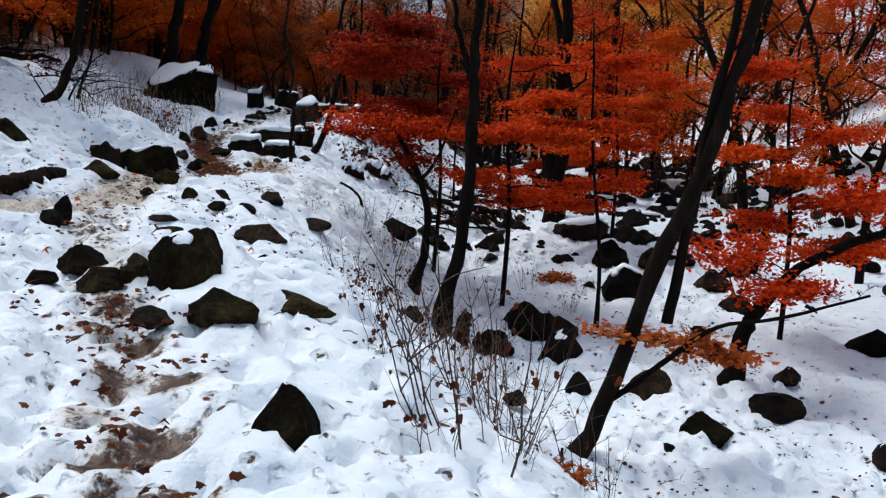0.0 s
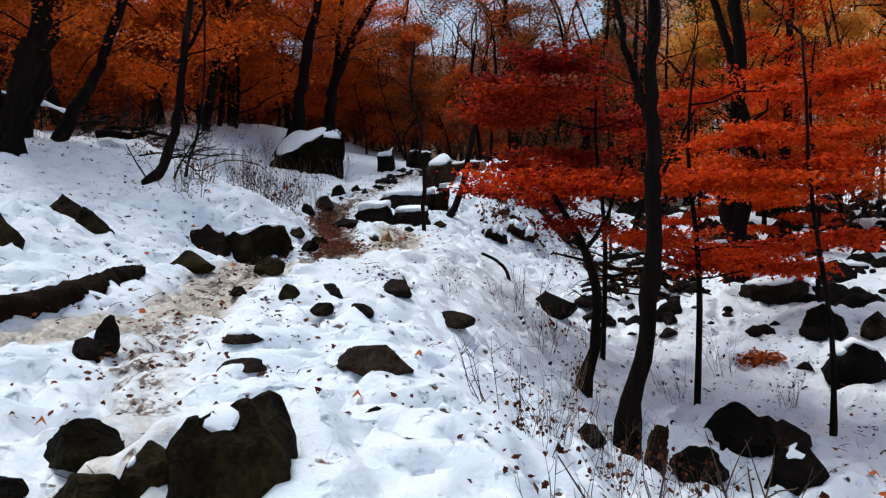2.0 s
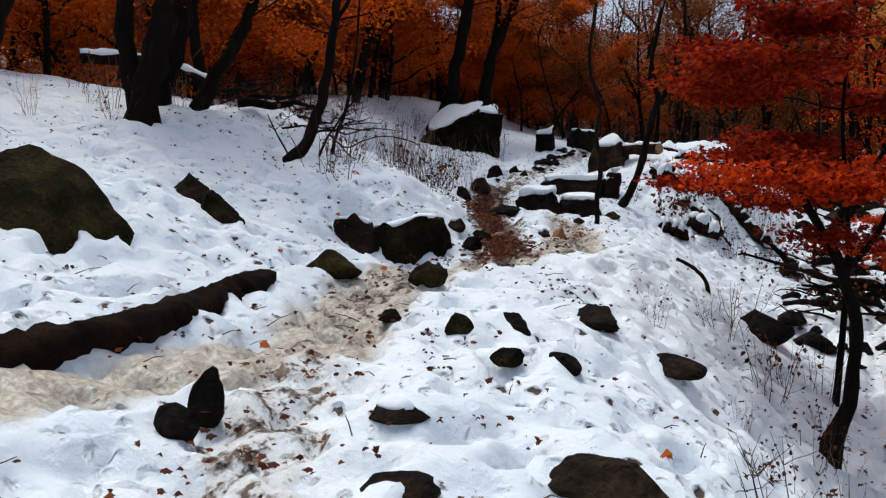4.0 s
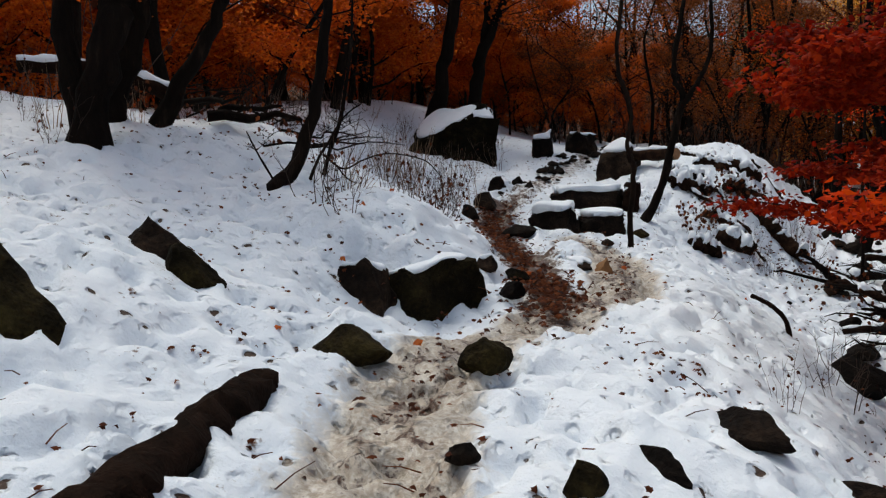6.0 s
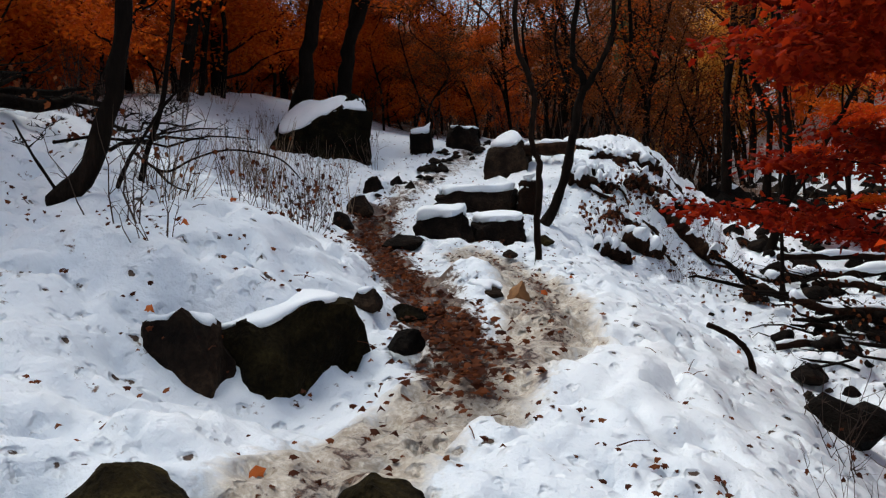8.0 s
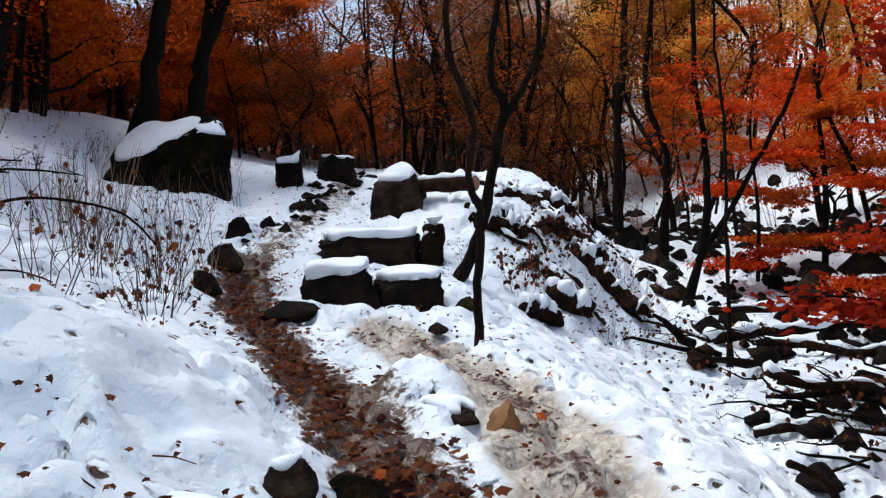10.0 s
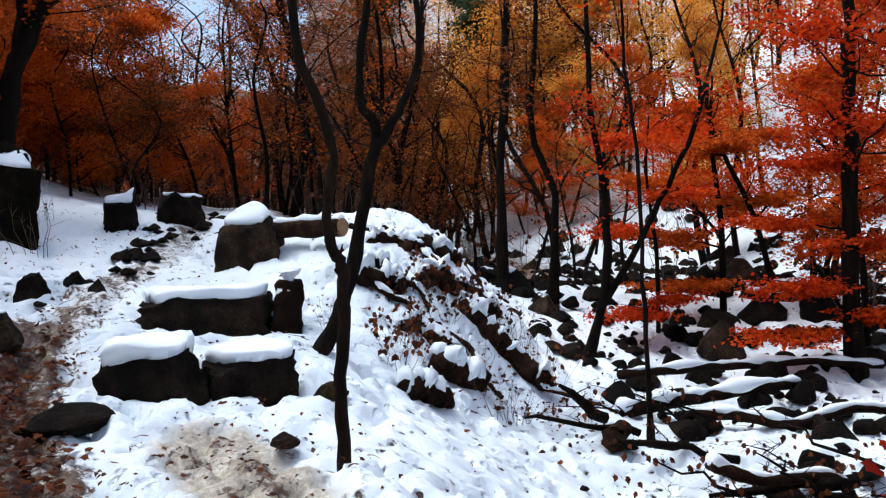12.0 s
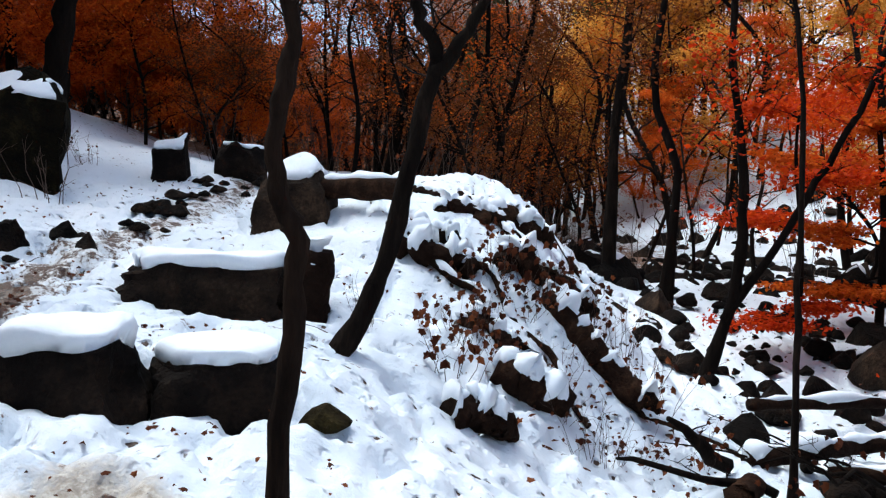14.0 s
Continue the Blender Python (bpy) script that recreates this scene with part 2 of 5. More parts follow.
def land(x, y):
    """Height of the bare ground."""
    x, y = np.asarray(x, float), np.asarray(y, float)
    xc, zc = ease(y, PATH_X), ease(y, PATH_Z)
    w, zf, ln, b = ease(y, BENCH_W), ease(y, GULLY_Z), ease(y, DROP_L), ease(y, BANK_L)
    u = np.maximum(xc - x - 0.6, 0)
    crest = 3.7
    left = b * np.minimum(u, crest) + 0.29 * np.clip(u - 2.4, 0, 3.0) * smooth((y - 19) / 5) * smooth((44 - y) / 12) + 0.06 * np.maximum(u - crest, 0) * smooth((10 - y) / 10)
    left = left + 0.15 * np.clip(u - 3.9, 0, 5.0) * smooth((y - 4) / 4) * smooth((21 - y) / 5)
    d = np.maximum(x - xc - 0.6, 0)
    shoulder = -0.16 * np.minimum(d, w)
    fall = smooth((d - w) / ln)
    right = (zf - zc + 0.16 * w) * fall
    far = 0.42 * np.maximum(x - 7.5 - 0.06 * np.maximum(y, 0), 0) * smooth((x - 7.0) / 4.0)
    back = 0.3 * np.maximum(y - 42, 0) * smooth((x - 3) / 9.0) + 0.02 * np.maximum(y - 38, 0)
    hump = 1.0 * np.exp(-((x + 1.6 + 0.12 * (25 - y)) / 1.3) ** 2 - (np.maximum(np.abs(y - 27.2) - 2.6, 0) / 1.5) ** 2)
    hump = hump + 0.5 * np.exp(-((x + 2.2) / 1.7) ** 4) * smooth((y - 23.2) / 2.4) * smooth((30.0 - y) / 2.0)
    hill = 0.55 * np.maximum(np.hypot(x, (y - 20) * 0.9) - 62, 0)
    ledge = 0.36 * np.exp(-((x + 5.3) / 0.85) ** 2) * smooth((y - 13.55) / 0.3) * np.exp(-(np.maximum(y - 14.6, 0) / 1.5) ** 2)
    lip = -0.3 * smooth((x + 0.45 - (6.3 - y) * 0.27) / 0.22) * (1 - fall) * smooth((9.0 - y) / 2.5)
    z = ledge + lip + zc + left + shoulder + right + far * fall + back + hump + np.minimum(hill, 22)
    tread = 2.0 + 0.33 * smooth((y - 20.6) / 0.3) + 0.44 * smooth((y - 22.65) / 0.3)      # the two terraces of the stone steps
    on_steps = np.exp(-((x + 4.4) / 0.85) ** 4) * smooth((y - 19.3) / 0.8) * smooth((24.6 - y) / 1.2)
    return z + (tread - z) * on_steps


# ---- builders ----
class Geo:
    """Collects tubes and leaves for one mesh."""

    def __init__(self):
        self.v, self.f = [], []

    def tube(self, pts, radii, sides=6, wob=0.0, rng=None, cap=True):
        pts = [Vector(p) for p in pts]
        start = len(self.v)
        side = None
        for i, p in enumerate(pts):
            d = (pts[min(i + 1, len(pts) - 1)] - pts[max(i - 1, 0)]).normalized()
            side = d.orthogonal() if side is None else (side - d * side.dot(d))
            side.normalize()
            up = d.cross(side)
            for k in range(sides):
                a = 2 * math.pi * k / sides
                r = radii[i] * (1 + (rng.uniform(-wob, wob) if wob else 0))
                self.v.append(p + side * (math.cos(a) * r) + up * (math.sin(a) * r))
        for i in range(len(pts) - 1):
            for k in range(sides):
                a, b = start + i * sides + k, start + i * sides + (k + 1) % sides
                self.f.append((a, b, b + sides, a + sides))
        if cap:
            self.f.append(tuple(start + k for k in reversed(range(sides))))
            e = start + (len(pts) - 1) * sides
            self.f.append(tuple(e + k for k in range(sides)))

    def leaf(self, p, d, n, size, lobes=False, curl=0.15):
        d = Vector(d).normalized()
        n = Vector(n)
        s = d.cross(n)
        if s.length < 1e-4:
            s = d.orthogonal()
        s.normalize()
        n = s.cross(d)
        i, p = len(self.v), Vector(p)
        if not lobes:
            self.v += [p, p + d * size * 0.5 + s * size * 0.34 - n * size * curl, p + d * size, p + d * size * 0.5 - s * size * 0.34 - n * size * curl]
            self.f += [(i, i + 1, i + 2), (i, i + 2, i + 3)]
            return
        shape = ((0.0, 0.0), (0.14, 0.34), (0.32, 0.26), (0.58, 0.38), (0.66, 0.22), (1.0, 0.0), (0.66, -0.22), (0.58, -0.38), (0.32, -0.26), (0.14, -0.34))
        c = p + d * size * 0.4 + n * size * curl * 0.6
        self.v += [c] + [p + d * size * a + s * size * b - n * size * curl * abs(b) * 2.2 for a, b in shape]
        for k in range(10):
            self.f.append((i, i + 1 + k, i + 1 + (k + 1) % 10))

    def mesh(self, name, material, smooth_faces=True):
        me = bpy.data.meshes.new(name)
        me.from_pydata([tuple(v) for v in self.v], [], self.f)
        me.materials.append(material)
        me.polygons.foreach_set("use_smooth", [smooth_faces] * len(me.polygons))
        me.update()
        return me


def part(name, source, material, parent=None, label=""):
    """Links a bmesh or a Geo as one mesh object, under a thing or a part."""
    if isinstance(source, Geo):
        me = source.mesh(name, material)
    else:
        me = bpy.data.meshes.new(name)
        source.to_mesh(me)
        source.free()
        me.materials.append(material)
        me.polygons.foreach_set("use_smooth", [True] * len(me.polygons))
    ob = new(name, me)
    ob.parent = parent
    return tagged(ob, label, kind="stuff" if name in ("branchwork", "crown", "leaves", "stalk", "dead_leaves", "twig") else "")


def rock_bmesh(w, d, h, seed, planes=9, boxy=False, detail=3, noise_amp=0.13, cuts=()):
    """A boulder: a ball cut flat by many planes, with worn relief. Its base lies at z = 0, sunk by a part of its height."""
    rng = random.Random(seed)
    bm = bmesh.new()
    bmesh.ops.create_icosphere(bm, subdivisions=detail, radius=1.0)
    cuts = [(Vector(c[:3]).normalized(), c[3]) for c in cuts]
    if boxy:
        for n in ((1, 0, 0), (-1, 0, 0), (0, 1, 0), (0, -1, 0), (0, 0, 1), (0, 0, -1)):
            n = Vector(n) + Vector((rng.uniform(-0.2, 0.2), rng.uniform(-0.2, 0.2), rng.uniform(-0.1, 0.1)))
            cuts.append((n.normalized(), rng.uniform(0.56, 0.66)))
    for _ in range(planes):
        n = Vector((rng.gauss(0, 1), rng.gauss(0, 1), rng.gauss(0.2, 0.8))).normalized()
        n.z = abs(n.z)
        cuts.append((n, rng.uniform(0.66, 0.86) if boxy else rng.uniform(0.42, 0.74)))
    for v in bm.verts:
        for n, k in cuts:
            over = v.co.dot(n) - k
            if over > 0:
                v.co -= n * over * 0.96
    off = Vector((seed * 3.7, seed * 1.3, 0))
    for v in bm.verts:
        v.co *= 1 + noise_amp * noise.fractal(v.co * 2.3 + off, 0.8, 2.1, 4)
    for v in bm.verts:                       # a broad foot
        k = 1.0 - (0.13 if boxy else 0.2) * v.co.z
        v.co.x, v.co.y = v.co.x * k, v.co.y * k
    xs, ys, zs = [[v.co[i] for v in bm.verts] for i in range(3)]
    for v in bm.verts:
        v.co.x = ((v.co.x - min(xs)) / (max(xs) - min(xs)) - 0.5) * w
        v.co.y = ((v.co.y - min(ys)) / (max(ys) - min(ys)) - 0.5) * d
        v.co.z = ((v.co.z - min(zs)) / (max(zs) - min(zs))) * h * 1.45 - h * 0.45
    bm.normal_update()
    for e in bm.edges:                       # broken edges stay crisp
        e.smooth = e.calc_face_angle(0) < 0.55
    return bm


def snow_cap(bm_rock, thick, steep, seed, patch=0.0, low=0.35):
    """The snow that lies on the upward faces of a rock."""
    bm = bm_rock.copy()
    top = max(v.co.z for v in bm.verts)
    off = Vector((seed * 1.9, 4.0, seed))
    gone = [f for f in bm.faces if f.normal.z < steep + 0.22 * noise.noise(f.calc_center_median() * 7 + off) or f.calc_center_median().z < top * low
            or (patch and noise.noise(f.calc_center_median() * 5 + off) < patch)]
    bmesh.ops.delete(bm, geom=gone, context="FACES")
    left, best = set(bm.faces), set()
    while left:                              # the largest patch alone stays
        todo, seen = [next(iter(left))], set()
        while todo:
            f = todo.pop()
            if f not in seen:
                seen.add(f)
                todo += [g for e in f.edges for g in e.link_faces if g not in seen]
        left -= seen
        best = seen if len(seen) > len(best) else best
    if len(best) < 4:
        bm.free()
        return None
    bmesh.ops.delete(bm, geom=[f for f in bm.faces if f not in best], context="FACES")
    bmesh.ops.delete(bm, geom=[v for v in bm.verts if not v.link_faces], context="VERTS")
    for e in bm.edges:
        e.smooth = True
    rim = {v: [e.other_vert(v) for e in v.link_edges if e.is_boundary] for v in bm.verts if v.is_boundary}
    for _ in range(6):                       # a soft rim, without teeth
        at = {v: v.co * 0.4 + sum((o.co for o in near), Vector()) * (0.6 / len(near)) for v, near in rim.items()}
        for v, co in at.items():
            v.co = co
    made = bmesh.ops.extrude_face_region(bm, geom=bm.faces[:])
    ups = [g for g in made["geom"] if isinstance(g, bmesh.types.BMVert)]
    mid = sum((v.co for v in ups), Vector()) / len(ups)
    for v in ups:
        lift = thick * (0.8 + 0.45 * noise.noise(v.co * 3 + off) + 0.4 * noise.noise(v.co * 9 + off))
        out = (v.co - mid)
        out.z = 0
        v.co += Vector((0, 0, lift)) + (out.normalized() * thick * 0.25 if out.length > 0.01 else Vector())
    for _ in range(3):
        bmesh.ops.smooth_vert(bm, verts=ups, factor=0.5, use_axis_x=True, use_axis_y=True, use_axis_z=True)
    bmesh.ops.recalc_face_normals(bm, faces=bm.faces)
    return bm


def rock(name, x, y, w, d, h, seed, turn=0.0, tilt=0.0, material=None, label="", boxy=False, snow=0.0, steep=0.5, patch=0.0, low=0.35, planes=9, sink=0.0, group="", base=None, cuts=()):
    """A rock at a place of the ground; with snow it becomes a thing of two parts."""
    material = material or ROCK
    bm = rock_bmesh(w, d, h, seed, planes, boxy, 4 if w > 0.3 else 3, 0.17 if boxy else 0.11, cuts)
    spin = Euler((radians(tilt), 0, radians(turn))).to_matrix()
    bmesh.ops.rotate(bm, verts=bm.verts, cent=(0, 0, 0), matrix=spin)
    bm.normal_update()
    z = float(land(x, y)) - sink if base is None else base
    if not snow:
        ob = part(name, bm, material)
    else:
        cap = snow_cap(bm, snow, steep, seed, patch, low)
        ob = new(name)
        part("stone", bm, material, ob)
        if cap:
            part("snow_cap", cap, SNOW, ob, "soft white cap of fresh snow")
    ob.location = (x, y, z)
    return tagged(ob, label, "rock", group)


# ---- the ground: one sheet to the horizon ----
TRAIL = ((-0.2, 1.0), (-0.7, 2.6), (-1.1, 3.9), (-1.5, 4.8), (-1.9, 5.6), (-2.4, 6.7), (-2.8, 7.6), (-3.2, 8.5), (-3.5, 9.5), (-3.8, 10.6), (-3.95, 11.5), (-3.85, 12.7), (-3.45, 13.8), (-3.15, 14.8), (-3.22, 16.2), (-3.5, 17.3), (-3.9, 18.5), (-4.2, 19.2))
SIDE_TRAIL = ((-4.3, 6.2), (-4.15, 7.6), (-3.95, 8.7), (-3.6, 9.7), (-3.7, 10.4))
LEAF_TRACK = ((-3.5, 13.3), (-3.67, 14.2), (-3.93, 15.0), (-4.28, 16.1), (-4.65, 17.1), (-5.05, 18.3), (-5.45, 19.3), (-5.78, 20.6), (-6.0, 22.0), (-5.75, 23.6), (-5.4, 25.2), (-5.35, 28.8), (-5.5, 34.0))


def away(x, y, line):
    """Distance of points from a line on the plan."""
    best = np.full(np.shape(x), 1e9)
    for (x0, y0), (x1, y1) in zip(line, line[1:]):
        dx, dy = x1 - x0, y1 - y0
        s = np.clip(((x - x0) * dx + (y - y0) * dy) / (dx * dx + dy * dy), 0, 1)
        best = np.minimum(best, np.hypot(x - x0 - s * dx, y - y0 - s * dy))
    return best


def graded(lo, hi, step, far_lo, far_hi, grow=1.13):
    mid = list(np.arange(lo, hi + step / 2, step))
    left, right, s = [], [], step
    p = lo
    while p > far_lo:
        s *= grow
        p -= s
        left.append(p)
    p, s = hi, step
    while p < far_hi:
        s *= grow
        p += s
        right.append(p)
    return np.array(left[::-1] + mid + right)


def build_ground():
    xs, ys = graded(-8.6, 4.6, 0.05, -420, 420), graded(0.6, 24.0, 0.05, -160, 520)
    gx, gy = np.meshgrid(xs, ys)
    x, y = gx.ravel(), gy.ravel()
    z = land(x, y)
    t_main, t_side, t_leaf = away(x, y, TRAIL), away(x, y, SIDE_TRAIL), away(x, y, LEAF_TRACK)
    near = smooth((45 - np.hypot(x + 2, y - 14)) / 20)
    lumps = np.array([noise.fractal((a * 0.9, b * 0.9, 0.3), 0.9, 2.1, 4) for a, b in zip(x, y)])
    crumbs = np.array([noise.noise((a * 5.5, b * 5.5, 1.7)) + 0.6 * noise.noise((a * 12.0, b * 12.0, 2.7)) if abs(a + 2) < 9 and 0 < b < 30 else 0.0 for a, b in zip(x, y)])
    pocks = np.array([noise.noise((a * 3.6, b * 2.6, 7.7)) if abs(a + 2) < 9 and 0 < b < 30 else 0.0 for a, b in zip(x, y)])
    pits = np.array([noise.noise((a * 6.5, b * 5.0, 12.7)) if abs(a + 2) < 9 and 0 < b < 30 else 0.0 for a, b in zip(x, y)])
    grains = np.array([noise.fractal((a * 3.0, b * 3.0, 5.1), 0.5, 2.2, 4) if abs(a + 2) < 9 and 0 < b < 30 else 0.0 for a, b in zip(x, y)])
    trod_far = np.minimum(np.minimum(t_main, t_side), t_leaf)
    trod = np.maximum(np.maximum(smooth(1.25 - t_main / 0.5), smooth(1.2 - t_side / 0.42)), smooth(1.2 - t_leaf / 0.6))
    valley = smooth((x - ease(y, PATH_X) - 3.0) / 2.0)
    z = z + lumps * (0.085 + 0.1 * valley) * near * (1 - 0.7 * trod) + crumbs * (0.027 + 0.018 * trod) * near - 0.05 * trod - 0.10 * smooth((pocks - 0.15) / 0.4) * near - 0.10 * smooth((pits - 0.2) / 0.28) * near + 0.03 * grains * near * (0.5 + 0.8 * smooth(1.6 - trod_far))
    rng = random.Random(4)
    for i in range(150):                     # footprints along the trail and across the slope
        if i < 90:
            k = rng.random() * (len(TRAIL) - 1)
            a, b, f = TRAIL[int(k)], TRAIL[int(k) + 1], k % 1
            px, py = a[0] + (b[0] - a[0]) * f + rng.gauss(0, 0.22), a[1] + (b[1] - a[1]) * f
        else:
            px, py = rng.uniform(-7, -0.6), rng.uniform(2, 20)
        q = np.exp(-((x - px) / 0.075) ** 2 - ((y - py) / 0.14) ** 2)
        z = z - (0.05 if i < 90 else 0.03) * q
    grid = z.reshape(len(ys), len(xs))
    for px, py, size, deep in DENTS:         # small holes where stalks and crumbs have sunk in
        i0, i1 = np.searchsorted(ys, (py - 2.2 * size, py + 2.2 * size))
        k0, k1 = np.searchsorted(xs, (px - 2.2 * size, px + 2.2 * size))
        q = ((xs[None, k0:k1] - px) ** 2 + (ys[i0:i1, None] - py) ** 2) / size ** 2
        grid[i0:i1, k0:k1] += deep * (0.35 * np.exp(-0.5 * q) - 1.35 * np.exp(-2.0 * q))
    z = grid.ravel()
    for px, py in FOOT_PATCHES:
        z = z - 0.035 * np.exp(-((x - px) / 0.12) ** 2 - ((y - py) / 0.13) ** 2)
    for px, py, pw, ph in MOUNDS:            # snow drifted against the rocks
        z = z + ph * np.exp(-((x - px) ** 2 + (y - py) ** 2) / pw ** 2)
    nx, ny = len(xs), len(ys)
    idx = np.arange(nx * ny).reshape(ny, nx)
    quads = np.stack([idx[:-1, :-1], idx[:-1, 1:], idx[1:, 1:], idx[1:, :-1]], -1).reshape(-1, 4)
    me = bpy.data.meshes.new("ground")
    me.vertices.add(nx * ny)
    me.vertices.foreach_set("co", np.stack([x, y, z], -1).ravel())
    me.loops.add(quads.size)
    me.loops.foreach_set("vertex_index", quads.ravel())
    me.polygons.add(len(quads))
    me.polygons.foreach_set("loop_start", np.arange(0, quads.size, 4))
    me.polygons.foreach_set("use_smooth", np.ones(len(quads), bool))
    me.update(calc_edges=True)
    slush = np.maximum(np.where(y > 9.4, 1.12, np.where(y > 6.0, 0.5, 0.3)) * smooth(1.3 - t_main / np.where(y > 9.4, 0.45, 0.34)), 0.95 * smooth(1.25 - t_side / 0.34))
    slush = np.maximum(slush, np.where(y < 22.5, 0.85, 0.5) * smooth(1.3 - t_leaf / np.where(y < 22.5, 0.4, 0.36)))
    litter = smooth(1.2 - t_leaf / 0.46) * np.where(y < 22.5, 0.9, 0.45) * smooth((y - 12.6) / 2.0)
    litter = np.maximum(litter, 0.42 * smooth(1.2 - t_main / 0.3) * (y > 7))
    for px, py in FOOT_PATCHES:
        g = np.exp(-((x - px) / 0.17) ** 2 - ((y - py) / 0.15) ** 2)
        slush = np.maximum(slush, 0.95 * g)
        litter = np.maximum(litter, 0.8 * g)
    far_floor = np.maximum(smooth((np.hypot(x, (y - 20) * 0.9) - 56) / 10) * (0.42 + 0.58 * smooth((16 - x) / 14)), 0)
    far_floor = np.maximum(far_floor, 0.55 * smooth((-x - 14) / 6))
    far_floor = np.maximum(far_floor, 0.78 * smooth((y - 33.5) / 6) * smooth((7.5 - x) / 4) * smooth((np.abs(x + 5.5) - 0.5) / 1.5))
    for key, values in (("slush", slush), ("litter", litter), ("far_floor", far_floor)):
        me.attributes.new(key, "FLOAT", "POINT").data.foreach_set("value", values.astype(np.float32))
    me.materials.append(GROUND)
    return tagged(new("ground", me), "deep white snow over a wooded hillside with a trodden slushy trail", "ground", kind="structure")


def find_dents(seed, count):
    rng = random.Random(seed)
    out = []
    while len(out) < count:
        x, y = rng.uniform(-8.4, 4.4), rng.uniform(1.5, 23.5)
        smooth_bank = -3.0 < x < 0.0 and 14.5 < y < 22.3 or x > -0.9 and y < 5.5
        if noise.noise((x * 0.8, y * 0.8, 21.0)) + rng.gauss(0, 0.3) < 0.05 or (smooth_bank and rng.random() < 0.85):
            continue
        out.append((x, y, rng.uniform(0.1, 0.2), rng.uniform(0.025, 0.06)))
    return out


DENTS = find_dents(8, 2400)
FOOT_PATCHES = ((-1.24, 4.79), (-1.54, 4.84), (-1.11, 4.18), (-1.25, 3.9), (-1.15, 4.05), (-0.83, 3.59), (-1.0, 3.56), (-1.46, 4.32), (-1.8, 5.4), (-1.62, 5.3), (-1.95, 5.55), (-2.0, 5.9))

# rocks: name, x, y, width, depth, height, turn, tilt, material, snow, label
ROCKS = []


def add_rock(name, x, y, w, h, label, depth=0.8, **more):
    more.setdefault("snow", 0.0)
    ROCKS.append((name, x, y + 0.4 * depth * w, w * 1.05, depth * w, h * 0.95, label, more))


MOSSY = "dark mossy rock half sunk in snow"
BARE = "dark brown rock poking out of the snow"
add_rock("rock", -0.57, 4.0, 0.27, 0.22, "wedge of dark rock in trodden snow", material=MOSS, snow=0.03, patch=0.1)
add_rock("boulder", -1.66, 6.1, 0.5, 0.40, "large mossy boulder with patches of snow", material=MOSS, snow=0.014, patch=0.28, steep=0.15, depth=0.8, low=0.4, boxy=True, planes=7, cuts=((0.75, 0, 0.65, 0.62), (-0.8, 0.1, 0.6, 0.56), (0.1, -0.6, 0.8, 0.66), (-0.6, -0.7, 0.1, 0.62), (0.7, -0.6, 0.1, 0.66)))
add_rock("rock", -1.0, 5.95, 0.75, 0.12, "long tapering mossy rock beside the boulder", material=MOSS, turn=-28, depth=0.3)
add_rock("rock", -1.25, 5.5, 0.43, 0.18, MOSSY, material=MOSS)
add_rock("rock", -2.49, 6.48, 0.34, 0.17, MOSSY, material=MOSS)
add_rock("rock", -2.17, 5.99, 0.30, 0.15, MOSSY, material=MOSS)
add_rock("rock", -2.0, 6.2, 0.24, 0.2, "mossy rock with a dusting of snow", material=MOSS, snow=0.02, patch=0.05)
add_rock("rock", -2.58, 6.13, 0.2, 0.08, BARE)
add_rock("rock", -1.6, 5.4, 0.24, 0.10, BARE)
add_rock("rock", -1.62, 8.12, 0.5, 0.15, "flat dark slab lying in the snow", turn=-18, depth=0.5)
add_rock("rock", -3.42, 8.27, 0.16, 0.22, "upright dark stone beside the trail")
add_rock("rock", -3.41, 8.02, 0.2, 0.13, BARE)
add_rock("rock", -2.61, 8.45, 0.28, 0.09, "flat brown stone with snow on it", snow=0.02, patch=0.0)
add_rock("rock", -2.32, 7.79, 0.28, 0.06, "flat brown stone level with the snow")
add_rock("rock", -1.67, 11.1, 0.66, 0.13, "slanting dark rock on the edge of the bank", turn=-38, depth=0.42)
add_rock("rock", -2.12, 9.62, 0.24, 0.10, BARE, turn=-30)
add_rock("rock", -2.41, 9.58, 0.18, 0.08, BARE, material=MOSS)
add_rock("rock", -1.37, 7.29, 0.18, 0.06, BARE)
add_rock("rock", -4.45, 11.4, 0.5, 0.2, "rounded dark boulder at the trail's edge", material=MOSS)
add_rock("rock", -3.63, 11.57, 0.32, 0.17, "rounded mossy stone at the trail's edge", material=MOSS)
add_rock("boulder", -4.72, 13.5, 0.8, 0.72, "broken dark boulder with snow banked level with its top", boxy=True, turn=-24, depth=1.15, material=MOSS, base=1.24, planes=3, snow=0.045, steep=0.6, low=0.72)
add_rock("rock", -5.12, 13.25, 0.52, 0.56, "dark hollow rock face under an overhang of snow", boxy=True, depth=0.8, base=1.38, snow=0.04, steep=0.6, low=0.75)
add_rock("rock", -4.0, 13.95, 0.22, 0.12, BARE)
add_rock("rock", -6.11, 11.72, 0.5, 0.26, BARE, base=2.0)
add_rock("rock", -5.6, 11.48, 0.42, 0.27, MOSSY, material=MOSS, base=1.82, turn=20)
add_rock("rock", -6.45, 11.4, 0.3, 0.14, BARE)
add_rock("boulder", -6.15, 9.45, 1.42, 0.8, "big dark boulder on the snowy slope", material=MOSS, depth=0.75, tilt=4, sink=0.2, cuts=((0.6, -0.3, 0.75, 0.42),))
add_rock("rock", -2.2, 11.1, 0.6, 0.14, "slanting dark rock on the edge of the bank", turn=-40, depth=0.5)
